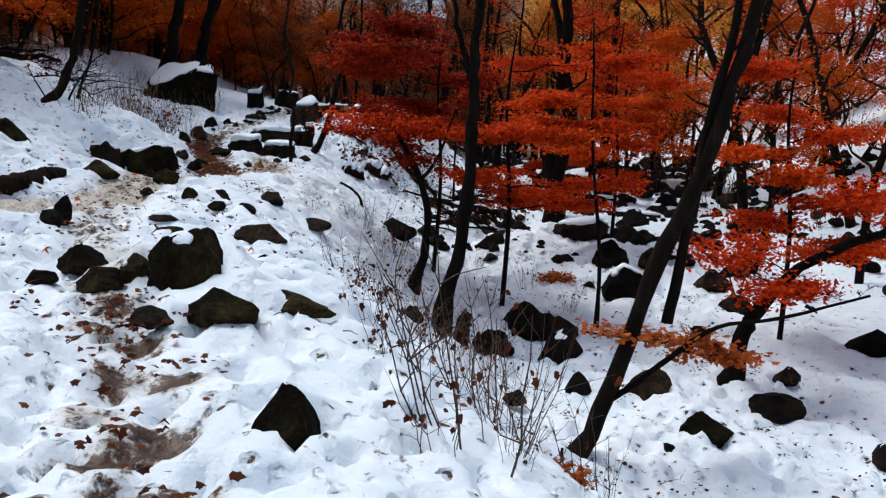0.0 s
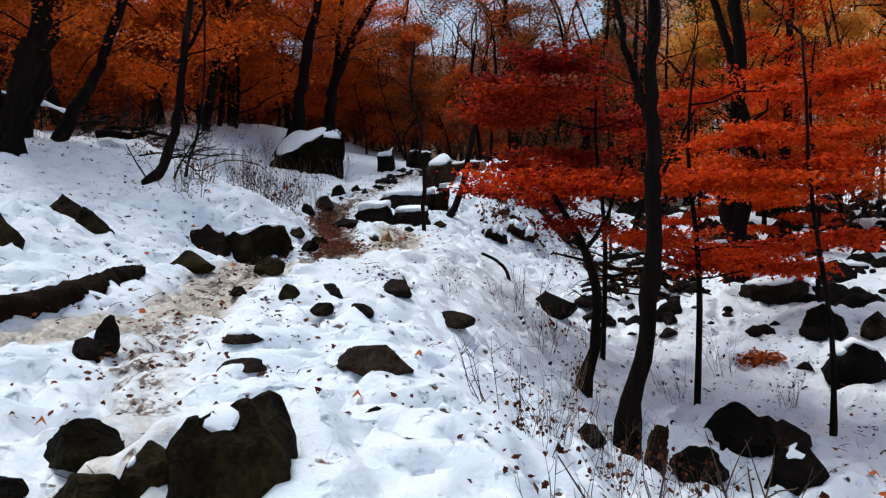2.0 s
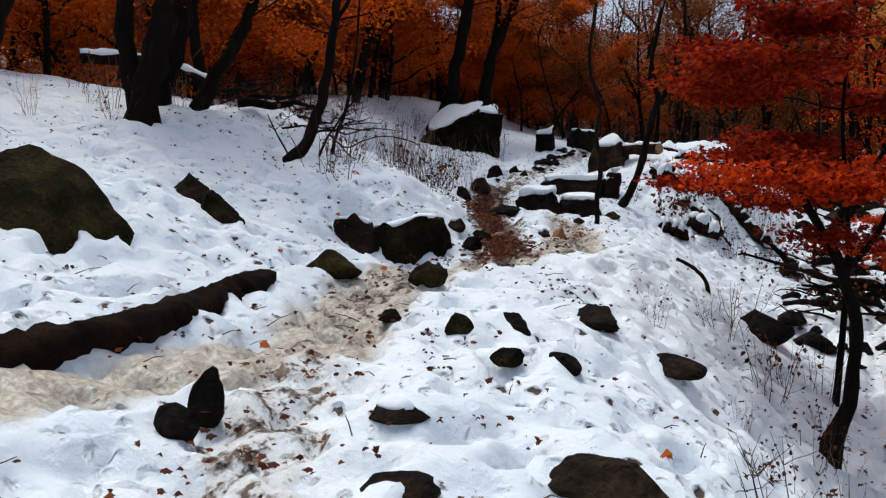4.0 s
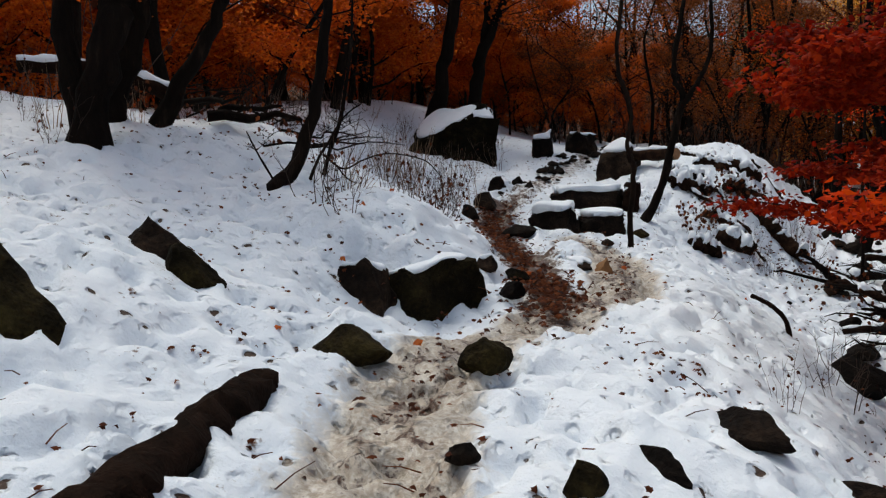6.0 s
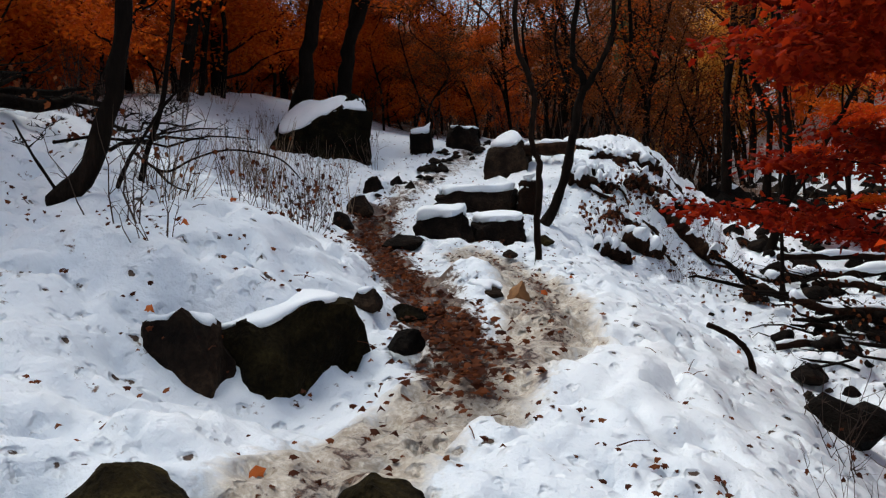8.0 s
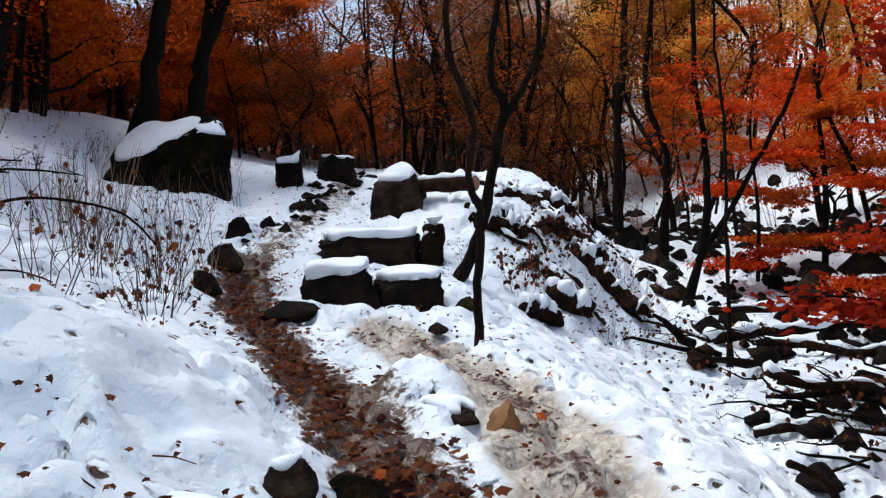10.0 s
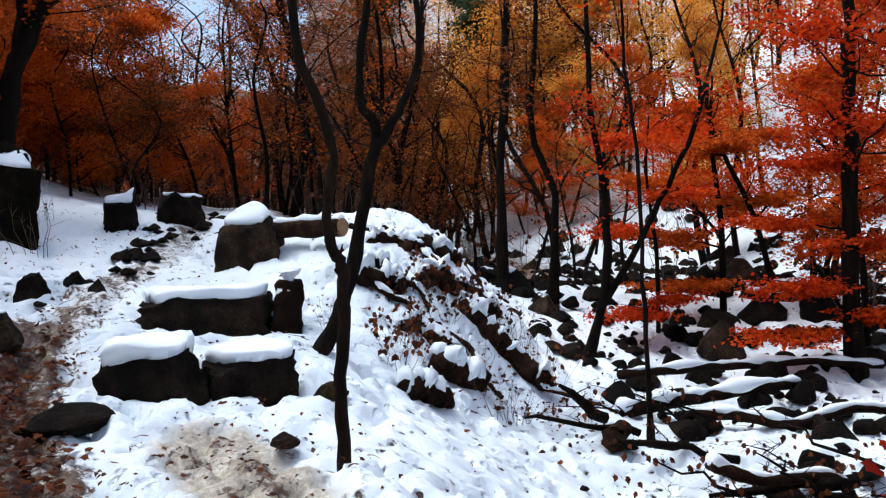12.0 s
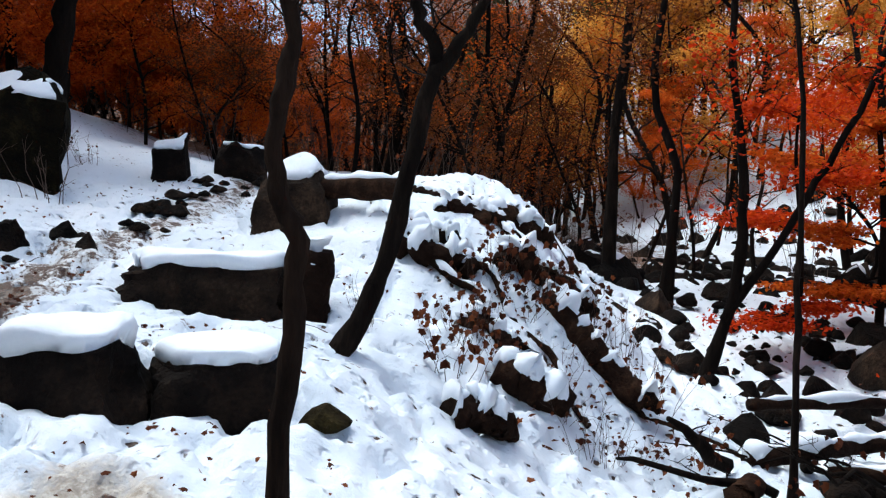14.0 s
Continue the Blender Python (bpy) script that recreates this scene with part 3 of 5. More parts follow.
add_rock("rock", -2.58, 10.3, 0.38, 0.12, BARE, turn=-35, depth=0.5)
add_rock("rock", -2.81, 9.97, 0.17, 0.12, MOSSY, material=MOSS)
add_rock("rock", -3.36, 10.18, 0.15, 0.07, BARE)
add_rock("rock", -2.7, 10.6, 0.14, 0.1, MOSSY, material=MOSS)
add_rock("boulder", -8.25, 25.9, 2.25, 1.5, "huge brown boulder under a thick slab of snow", boxy=True, snow=0.08, depth=0.65, turn=8, steep=0.45, low=0.4, material=MOSS, base=3.54, cuts=((-0.45, -0.34, 0.82, 0.36), (-1, -0.3, 0.1, 0.62)))
add_rock("rock", -6.45, 28.3, 0.6, 0.72, "upright dark rock with a snow cap", boxy=True, snow=0.08, low=0.6, cuts=((-0.1, -0.4, 0.9, 0.5),))
add_rock("rock", -5.63, 29.1, 0.85, 0.55, "brown rock with thin snow on top", boxy=True, snow=0.05, low=0.7)
add_rock("boulder", -4.2, 25.1, 0.9, 0.80, "square grey boulder with a thick cap of snow", boxy=True, snow=0.10, turn=-12, low=0.6, cuts=((-0.2, -0.42, 0.85, 0.42),), base=3.18)
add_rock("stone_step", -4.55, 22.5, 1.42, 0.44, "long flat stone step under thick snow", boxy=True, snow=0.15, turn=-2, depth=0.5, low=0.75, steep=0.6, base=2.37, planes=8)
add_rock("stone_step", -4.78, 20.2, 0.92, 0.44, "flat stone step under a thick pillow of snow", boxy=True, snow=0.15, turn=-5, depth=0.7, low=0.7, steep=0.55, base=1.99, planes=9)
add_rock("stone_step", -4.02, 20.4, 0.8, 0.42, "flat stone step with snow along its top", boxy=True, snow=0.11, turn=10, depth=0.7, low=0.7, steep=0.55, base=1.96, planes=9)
add_rock("rock", -6.37, 23.1, 0.34, 0.29, BARE)
add_rock("rock", -6.02, 23.5, 0.25, 0.21, BARE)
add_rock("rock", -5.75, 23.3, 0.2, 0.16, BARE)
add_rock("rock", -6.15, 21.3, 0.4, 0.3, "dark rock at the foot of the stone steps", snow=0.03, patch=0.05)
add_rock("rock", -5.14, 19.4, 0.58, 0.17, "flat muddy stone in the trail")
add_rock("rock", -5.95, 19.6, 0.3, 0.22, BARE)
add_rock("rock", -4.02, 16.45, 0.2, 0.18, "dark stone in an island of snow", snow=0.04, patch=0.0)
add_rock("rock", -3.75, 16.1, 0.40, 0.12, "dark stone in an island of snow", snow=0.03, patch=0.1)
add_rock("rock", -3.44, 16.0, 0.21, 0.15, "rust-orange stone beside the icy trail", material=RUST)
add_rock("rock", -4.4, 14.6, 0.22, 0.13, "dark stone among trodden snow", snow=0.03, patch=0.1)
add_rock("rock", -4.16, 14.85, 0.26, 0.1, MOSSY, material=MOSS)
add_rock("rock", -3.38, 20.35, 0.28, 0.12, "small mossy stone beside a thin trunk", material=MOSS)
add_rock("rock", -3.73, 19.02, 0.18, 0.08, BARE)
add_rock("rock", 3.1, 15.0, 0.8, 0.5, "dark boulder in the snowy stream bed", snow=0.06, low=0.6)
add_rock("rock", 5.41, 16.3, 0.7, 0.45, "dark boulder in the snowy stream bed", snow=0.05, low=0.6)
add_rock("rock", 1.13, 12.6, 0.88, 0.5, "pointed dark boulder at the foot of the bank", turn=-30, depth=0.6)
add_rock("rock", 0.71, 11.9, 0.55, 0.28, BARE)
add_rock("rock", 2.79, 9.2, 0.54, 0.28, "brown boulder in the snowy stream bed", material=MOSS)
add_rock("rock", 3.85, 10.05, 0.55, 0.24, BARE)
add_rock("rock", 2.48, 10.5, 0.55, 0.34, "dark boulder with dead leaves around it")
add_rock("rock", 3.2, 17.0, 0.7, 0.5, "dark boulder in the snowy stream bed", snow=0.05, low=0.6)
add_rock("rock", 3.0, 18.9, 1.3, 0.4, "long dark boulder under snow", snow=0.08, low=0.6)
add_rock("rock", 5.24, 30.4, 1.0, 0.75, "grey boulder in the stream bed", snow=0.05, low=0.7)
add_rock("rock", 6.04, 27.7, 0.8, 0.8, "dark boulder in the stream bed", snow=0.05, low=0.7)
MOUNDS = [(-4.5, 13.3, 0.48, -0.28), (-5.1, 13.05, 0.4, -0.24), (-4.25, 13.9, 0.3, -0.1), (-3.7, 13.1, 0.25, -0.05), (-3.95, 16.6, 0.42, 0.13), (-3.8, 17.3, 0.3, 0.08), (-4.0, 15.6, 0.3, 0.07)] + [(r[1], r[2] + 0.95 * r[4], 0.55 * r[3] + 0.08, min(0.6 * r[5], 0.22)) for r in ROCKS if "base" not in r[7]]
build_ground()
for i, (name, x, y, w, d, h, label, more) in enumerate(ROCKS):
    rock(name, x, y, w, d, h, i + 11, label=label, **more)


# scattered stones of the stream bed and the slope
def stone_template(seed, snowy):
    bm = rock_bmesh(1.0, 0.8, 0.45, seed, 8, False, 2)
    cap = snow_cap(bm, 0.10, 0.45, seed, 0.0, 0.5) if snowy else None
    ob = new("stone")
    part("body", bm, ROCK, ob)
    if cap:
        part("snow_cap", cap, SNOW, ob)
    return ob


STONES = [stone_template(300 + i, i < 4) for i in range(6)]
rng = random.Random(21)
spots = []
for i in range(4000):
    if len(spots) >= 250:
        break
    y = rng.uniform(6, 48)
    x = ease(y, PATH_X) + ease(y, BENCH_W) + rng.uniform(2.6, 16) + (1.5 if 21 < y < 31 else 0)
    w = rng.choice((0.25, 0.35, 0.45, 0.6, 0.85)) * rng.uniform(0.8, 1.2) * (1.3 if y > 28 else 1)
    if y < 21 and rng.random() < 0.55:
        continue
    if any((x - a) ** 2 + (y - b) ** 2 < (0.55 * (w + c)) ** 2 for a, b, c in spots):
        continue
    spots.append((float(x), y, w))
for i, (x, y, w) in enumerate(spots):
    src = STONES[i % 6]
    m = pose(x, y, float(land(x, y)) - 0.03 * w, rng.uniform(-8, 8), rng.uniform(-8, 8), rng.uniform(0, 360))
    ob = src if i < 6 else copy_thing(src, m)
    ob.matrix_basis = m @ Matrix.Diagonal((w, w, w * rng.uniform(0.7, 1.3), 1))
    tagged(ob, "dark stone capped with snow in the stream bed" if i % 6 < 4 else "bare dark stone in the stream bed", "stone", "stones of the stream bed")


def rubble(seed, count):
    """Small dark stones too many to count, between the larger ones."""
    rng = random.Random(seed)
    shapes = []
    for i in range(5):
        bm = rock_bmesh(1.0, 0.75, 0.45, 320 + i, 7, False, 2)
        shapes.append(([v.co.copy() for v in bm.verts], [tuple(v.index for v in f.verts) for f in bm.faces]))
        bm.free()
    g = Geo()
    while count > 0:
        y = rng.uniform(17, 40)
        x = float(ease(y, PATH_X)) + float(ease(y, BENCH_W)) + rng.uniform(3.4, 15) + (1.6 if 21 < y < 31 else 0)
        if noise.noise((x * 0.5, y * 0.5, 9.0)) + rng.gauss(0, 0.2) < -0.05:
            continue
        count -= 1
        verts, faces = shapes[rng.randrange(5)]
        w = rng.choice((0.12, 0.18, 0.25, 0.36, 0.5)) * rng.uniform(0.8, 1.2)
        m = pose(x, y, float(land(x, y)) + 0.02 * w, rng.gauss(0, 10), rng.gauss(0, 10), rng.uniform(0, 360)) @ Matrix.Diagonal((w, w, w * rng.uniform(0.6, 1.1), 1))
        i = len(g.v)
        g.v += [m @ v for v in verts]
        g.f += [tuple(k + i for k in f) for f in faces]
    return tagged(part("stream_bed_rubble", g, ROCK), "small dark stones strewn over the snowy stream bed", "stones", kind="stuff")


rubble(24, 950)
rng = random.Random(23)
for i in range(48):                     # flat stones of the upper trail
    f = rng.random()
    y = 22.6 + 10 * f
    x = float(np.interp(y, [p[1] for p in LEAF_TRACK], [p[0] for p in LEAF_TRACK])) + rng.gauss(0, 0.35) - (0.5 if rng.random() < 0.4 else 0)
    w = rng.uniform(0.12, 0.34)
    m = pose(x, y, float(land(x, y)) - 0.02, rng.uniform(-6, 6), rng.uniform(-6, 6), rng.uniform(0, 360))
    ob = copy_thing(STONES[4 + i % 2], m)
    ob.matrix_basis = m @ Matrix.Diagonal((w, w, w * 0.7, 1))
    tagged(ob, "flat dark stone in the snowy upper trail", "stone", "stones of the upper trail")


# ---- trees ----
def wander(p0, p1, n, amount, rng):
    a, b = Vector(p0), Vector(p1)
    k = (b - a).length * amount
    return [a.lerp(b, i / n) + Vector((rng.gauss(0, k), rng.gauss(0, k), rng.gauss(0, k * 0.5))) * (1 if 0 < i < n else 0) for i in range(n + 1)]


def round_path(pts, n=4):
    """A smooth line through given points."""
    out, p = [], [Vector(q) for q in pts]
    for i in range(len(p) - 1):
        a, b, c, d = p[max(i - 1, 0)], p[i], p[i + 1], p[min(i + 2, len(p) - 1)]
        for k in range(n):
            t = k / n
            out.append(0.5 * (2 * b + (c - a) * t + (2 * a - 5 * b + 4 * c - d) * t * t + (3 * b - a - 3 * c + d) * t ** 3))
    return out + [p[-1]]


def boughs(geo, line, r0, rng, start=0.3, count=8, length=1.6, lift=0.35, depth=2, tips=None, spread=1.0):
    """Side branches along a line, each with twigs of its own; the ends are gathered in tips."""
    for _ in range(count):
        f = start + (1 - start) * rng.random()
        k = f * (len(line) - 1)
        p = line[int(k)].lerp(line[min(int(k) + 1, len(line) - 1)], k % 1)
        a = rng.uniform(0, 2 * math.pi)
        ln = length * rng.uniform(0.5, 1.1) * (1.15 - 0.5 * f)
        d = Vector((math.cos(a) * spread, math.sin(a) * spread, lift + rng.uniform(-0.25, 0.5)))
        q = wander(p, p + d.normalized() * ln, 4, 0.05, rng)
        r = max(r0 * (1.05 - f) * 0.55, 0.004)
        geo.tube(q, [r, r * 0.8, r * 0.6, r * 0.42, r * 0.2], 4 if r < 0.03 else 5, cap=False)
        if tips is not None:
            tips += [(q[2], d), (q[3], d), (q[4], d)]
        if depth > 1:
            boughs(geo, q, r, rng, 0.25, 4, ln * 0.55, lift, depth - 1, tips, spread)


def foliage(geo, tips, rng, per, size, flat=0.45, reach=0.35, lobes=False):
    for p, d in tips:
        for _ in range(per):
            off = Vector((rng.gauss(0, reach), rng.gauss(0, reach), rng.gauss(0, reach * flat)))
            n = Vector((rng.gauss(0, 0.45), rng.gauss(0, 0.45), 1))
            geo.leaf(p + off, (rng.gauss(0, 1), rng.gauss(0, 1), rng.gauss(-0.35, 0.4)), n, size * rng.uniform(0.6, 1.25), lobes)


def known_tree(name, stems, label, twigs=(), crown=None, bark=None, seed=0, flare=1.5):
    """A tree with stems through given points: (points, radius at foot, radius at top)."""
    rng = random.Random(seed)
    bark = bark or BARK
    base = Vector(stems[0][0][0])
    root = new(name)
    root.location = base
    tips = []
    for i, (pts, r0, r1) in enumerate(stems):
        line = [p - base for p in round_path(pts)]
        n = len(line) - 1
        g = Geo()
        radii = [(r0 + (r1 - r0) * k / n) * (1 + (flare - 1) * max(0, 1 - k / 3.0) if i == 0 else 1) for k in range(n + 1)]
        if i == 0:
            line[0] = line[0] - Vector((0, 0, 0.25))
        line = [p + Vector((rng.gauss(0, r0 * 0.16), rng.gauss(0, r0 * 0.16), 0)) for p in line]
        g.tube(line, [r * rng.uniform(0.9, 1.12) for r in radii], 10 if r0 > 0.06 else 7, 0.09, rng)
        part("trunk" if i == 0 else "stem", g, bark, root)
        if i < len(twigs) and twigs[i]:
            count, length, start = twigs[i]
            b = Geo()
            boughs(b, line, max(r1, r0 * 0.5), rng, start, count, length, 0.4, 3, tips)
            part("branchwork", b, bark, root)
    if crown and tips:
        material, per, size, reach = crown
        g = Geo()
        foliage(g, tips, rng, per, size, 0.3, reach, False)
        part("crown", g, material, root)
    return tagged(root, label, "tree")


known_tree("tree", (
    (((-0.03, 11.9, -0.3), (0.16, 11.89, 0.45), (0.26, 11.89, 1.24), (0.27, 11.88, 2.02), (0.3, 11.88, 2.55), (0.25, 11.89, 3.07), (0.3, 11.88, 3.85), (0.35, 11.95, 5.4), (0.2, 12.0, 7.0)), 0.1, 0.045),
    (((0.25, 11.89, 2.85), (0.17, 11.89, 3.07), (0.05, 11.9, 3.45), (-0.03, 11.9, 3.87), (-0.3, 12.1, 5.0)), 0.055, 0.02)),
    "slender dark-barked tree leaning on the edge of the bank", ((10, 1.3, 0.62), (6, 0.8, 0.4)), seed=1)
known_tree("tree", (
    (((2.36, 20.0, 0.55), (2.44, 19.99, 1.87), (2.64, 19.97, 3.1), (2.5, 19.98, 4.2), (2.48, 19.98, 5.97), (2.6, 20.1, 8.5)), 0.2, 0.09),
    (((2.36, 20.0, 1.6), (2.14, 20.03, 2.5), (2.14, 20.03, 3.22), (2.4, 20.0, 4.0), (2.3, 20.1, 5.2), (1.9, 20.3, 6.8)), 0.15, 0.07)),
    "thick dark tree forking low above the stream bed", ((9, 2.2, 0.5), (6, 1.8, 0.5)), seed=2)
known_tree("tree", (
    (((1.24, 8.54, -1.2), (1.51, 8.49, -0.58), (1.93, 8.41, 0.76), (2.22, 8.36, 1.54), (2.46, 8.32, 2.3), (2.63, 8.29, 3.18), (2.9, 8.2, 5.0), (3.0, 8.2, 7.0)), 0.085, 0.05),
    (((2.05, 8.38, 0.3), (2.18, 8.37, 1.03), (2.32, 8.34, 2.2), (2.49, 8.31, 3.18), (2.4, 8.5, 4.6)), 0.055, 0.03),
    (((1.53, 8.49, -0.5), (1.79, 8.44, -0.31), (2.12, 8.38, 0.0), (2.49, 8.31, 0.29), (3.0, 8.22, 0.41), (3.72, 8.09, 0.66)), 0.035, 0.012)),
    "dark tree leaning far over the stream bed", ((8, 1.5, 0.55), (6, 1.2, 0.5), (4, 0.5, 0.3)), seed=3)
known_tree("sapling", (
    (((-0.44, 12.9, 0.0), (-0.29, 12.9, 0.59), (-0.29, 12.9, 1.13), (-0.46, 12.9, 1.67), (-0.78, 12.9, 2.21), (-1.02, 12.9, 2.46)), 0.07, 0.025),
    (((-0.42, 12.9, 1.5), (-0.15, 12.8, 1.9), (0.1, 12.9, 2.7)), 0.03, 0.012)),
    "crooked bare sapling on the snowy bank", ((9, 0.8, 0.3), (5, 0.6, 0.3)), crown=(LEAF_DEEP, 3, 0.06, 0.12), seed=4)
known_tree("sapling", ((((2.27, 13.19, -0.6), (2.26, 13.19, 0.58), (2.07, 13.22, 2.22), (2.04, 13.23, 3.03), (2.0, 13.3, 4.0)), 0.032, 0.014),),
           "thin straight sapling in the stream bed", ((10, 0.6, 0.3),), seed=5)
known_tree("tree", ((((3.6, 11.13, -0.9), (3.71, 11.09, -0.24), (3.81, 11.05, 0.05), (4.03, 10.98, 0.41), (4.39, 10.85, 0.78), (5.2, 10.6, 1.2)), 0.11, 0.05),),
           "short leaning dark tree in the stream bed", ((8, 1.1, 0.4),), crown=(LEAF_RED, 7, 0.075, 0.16), seed=6)
known_tree("tree", (
    (((-6.54, 14.42, 2.5), (-6.34, 14.53, 2.78), (-6.14, 14.62, 3.44), (-6.09, 14.65, 4.04), (-6.02, 14.7, 4.68), (-5.9, 14.9, 6.5)), 0.08, 0.04),
    (((-6.52, 14.42, 2.6), (-6.68, 14.4, 2.85), (-6.82, 14.4, 3.1)), 0.014, 0.006)),
    "slim curved tree on the upper slope", ((8, 1.2, 0.6), (3, 0.4, 0.3)), seed=7)
known_tree("tree", ((((-7.1, 10.1, 1.8), (-6.99, 10.23, 2.86), (-6.86, 10.37, 3.53), (-6.79, 10.45, 3.84), (-6.2, 10.8, 6.5)), 0.13, 0.07),),
           "dark tree leaning beside a big boulder", ((7, 1.4, 0.6),), seed=19)
known_tree("tree", ((((-9.4, 28.4, 4.5), (-9.0, 28.0, 5.9), (-8.78, 27.8, 6.9), (-8.4, 27.8, 8.6), (-8.0, 28.0, 11.0)), 0.22, 0.1),),
           "stout dark tree leaning behind the great boulder", ((10, 2.2, 0.5),), crown=(LEAF_RUST, 2, 0.1, 0.3), seed=20)
known_tree("tree", (
    (((-8.6, 29.3, 4.6), (-8.4, 29.2, 5.9), (-8.2, 29.1, 6.8), (-7.6, 29.2, 8.2), (-6.6, 29.4, 10.0)), 0.2, 0.09),
    (((-8.2, 29.1, 6.7), (-8.1, 29.2, 8.0), (-7.9, 29.3, 10.0)), 0.12, 0.06)),
    "stout dark forked tree behind the great boulder", ((10, 2.0, 0.5), (8, 1.6, 0.4)), crown=(LEAF_RUST, 2, 0.1, 0.3), seed=21)
known_tree("sapling", ((((-6.52, 15.1, 2.4), (-6.47, 15.2, 2.75), (-6.42, 15.45, 3.05), (-6.36, 15.75, 3.38), (-6.2, 15.9, 3.55)), 0.022, 0.008),),
           "short curved sapling rising from the snow", ((3, 0.3, 0.5),), seed=22)
known_tree("sapling", ((((-6.66, 15.63, 2.3), (-6.52, 15.7, 2.94), (-6.38, 15.77, 3.48), (-6.29, 15.81, 4.29), (-6.3, 15.9, 5.2)), 0.03, 0.012),),
           "thin bare sapling in the snow", ((10, 0.6, 0.3),), seed=8)
known_tree("tree", (
    (((-8.27, 13.69, 2.5), (-8.14, 13.81, 3.44), (-8.0, 13.93, 4.24), (-7.88, 14.03, 4.78), (-7.6, 14.2, 7.0)), 0.19, 0.12),
    (((-8.2, 13.75, 3.0), (-8.5, 13.8, 3.8), (-8.6, 13.9, 5.0), (-8.5, 14.0, 6.5)), 0.12, 0.08)),
    "stout dark tree with spreading roots on the slope", ((8, 1.8, 0.6), (6, 1.4, 0.5)), crown=(LEAF_RUST, 3, 0.08, 0.25), seed=9, flare=1.9)
known_tree("tree", ((((-8.83, 14.77, 2.9), (-8.7, 14.88, 3.78), (-8.54, 15.01, 4.52), (-8.47, 15.07, 5.13), (-8.4, 15.2, 7.5)), 0.17, 0.1),),
           "dark tree standing close behind another", ((8, 1.6, 0.5),), crown=(LEAF_RUST, 3, 0.08, 0.25), seed=10)
known_tree("tree", ((((-8.53, 15.07, 2.9), (-8.2, 15.32, 3.79), (-7.91, 15.54, 4.49), (-7.73, 15.68, 5.19), (-7.2, 16.0, 7.0)), 0.105, 0.06),),
           "leaning dark tree on the upper slope", ((8, 1.4, 0.5),), crown=(LEAF_RUST, 3, 0.08, 0.25), seed=11)
known_tree("tree", (
    (((-3.385, 18.76, 1.7), (-3.39, 18.76, 2.2), (-3.37, 18.76, 2.62), (-3.36, 18.76, 2.94), (-3.41, 18.76, 3.05), (-3.44, 18.75, 3.22), (-3.42, 18.75, 3.47), (-3.4, 18.76, 3.72), (-3.6, 18.8, 4.4), (-3.55, 18.9, 5.4)), 0.042, 0.028),),
    "thin crooked tree standing beside the trail", ((7, 0.8, 0.65),), bark=BARK_BROWN, seed=12, flare=1.1)
known_tree("tree", (
    (((-3.5, 21.85, 2.05), (-3.23, 21.86, 2.52), (-3.09, 21.87, 2.97), (-2.95, 21.88, 3.65), (-2.79, 21.89, 4.27), (-2.92, 21.88, 4.54), (-2.95, 21.88, 4.9), (-2.8, 21.9, 6.0)), 0.08, 0.035),
    (((-2.82, 21.89, 4.15), (-2.65, 21.9, 4.4), (-2.5, 21.91, 4.65), (-2.35, 21.9, 5.2), (-2.4, 22.0, 6.2)), 0.06, 0.025)),
    "dark forked tree curving out of the snowy mound", ((9, 1.1, 0.5), (6, 0.9, 0.3)), seed=13, flare=1.2)
known_tree("tree", ((((0.99, 32.0, 2.3), (1.0, 32.0, 4.92), (1.19, 31.95, 7.38), (1.24, 31.94, 8.61), (1.3, 32, 10)), 0.12, 0.06),),
           "tall dark tree beyond the mound", ((14, 1.9, 0.3),), crown=(LEAF_BROWN, 1, 0.12, 0.3), seed=14)
known_tree("tree", ((((1.55, 30.29, 2.0), (1.64, 30.26, 4.43), (1.25, 30.38, 5.89), (1.45, 30.32, 8.15), (1.4, 30.3, 9.5)), 0.09, 0.04),),
           "tall slender dark tree beyond the mound", ((14, 1.7, 0.2),), crown=(LEAF_BROWN, 1, 0.12, 0.3), seed=15)
known_tree("tree", (
    (((0.62, 25.91, 1.2), (0.96, 25.79, 2.48), (1.03, 25.77, 3.46), (0.98, 25.78, 4.45), (0.86, 25.83, 5.52), (0.9, 25.9, 7.0)), 0.078, 0.035),
    (((0.85, 25.82, 2.2), (1.41, 25.63, 3.14), (1.78, 25.5, 3.87), (2.19, 25.36, 4.69), (2.5, 25.3, 5.6)), 0.06, 0.03)),
    "dark forking tree at the edge of the stream bed", ((10, 1.2, 0.3), (8, 1.0, 0.3)), crown=(LEAF_RED, 1, 0.09, 0.25), seed=16)
known_tree("sapling", ((((0.1, 22.31, 1.0), (0.1, 22.31, 1.64), (0.09, 22.31, 2.74), (0.08, 22.32, 4.19), (-0.0, 22.35, 5.07), (0.0, 22.4, 6.0)), 0.032, 0.014),),
           "thin straight sapling beside a fallen log", ((8, 0.6, 0.4),), seed=17)
known_tree("tree", ((((4.28, 24.61, 0.9), (4.27, 24.61, 3.08), (4.32, 24.58, 5.06), (4.37, 24.54, 6.64), (4.4, 24.6, 8.5)), 0.13, 0.07),),
           "straight dark tree in the stream bed", ((14, 1.8, 0.3),), crown=(LEAF_RED, 5, 0.10, 0.3), seed=18)


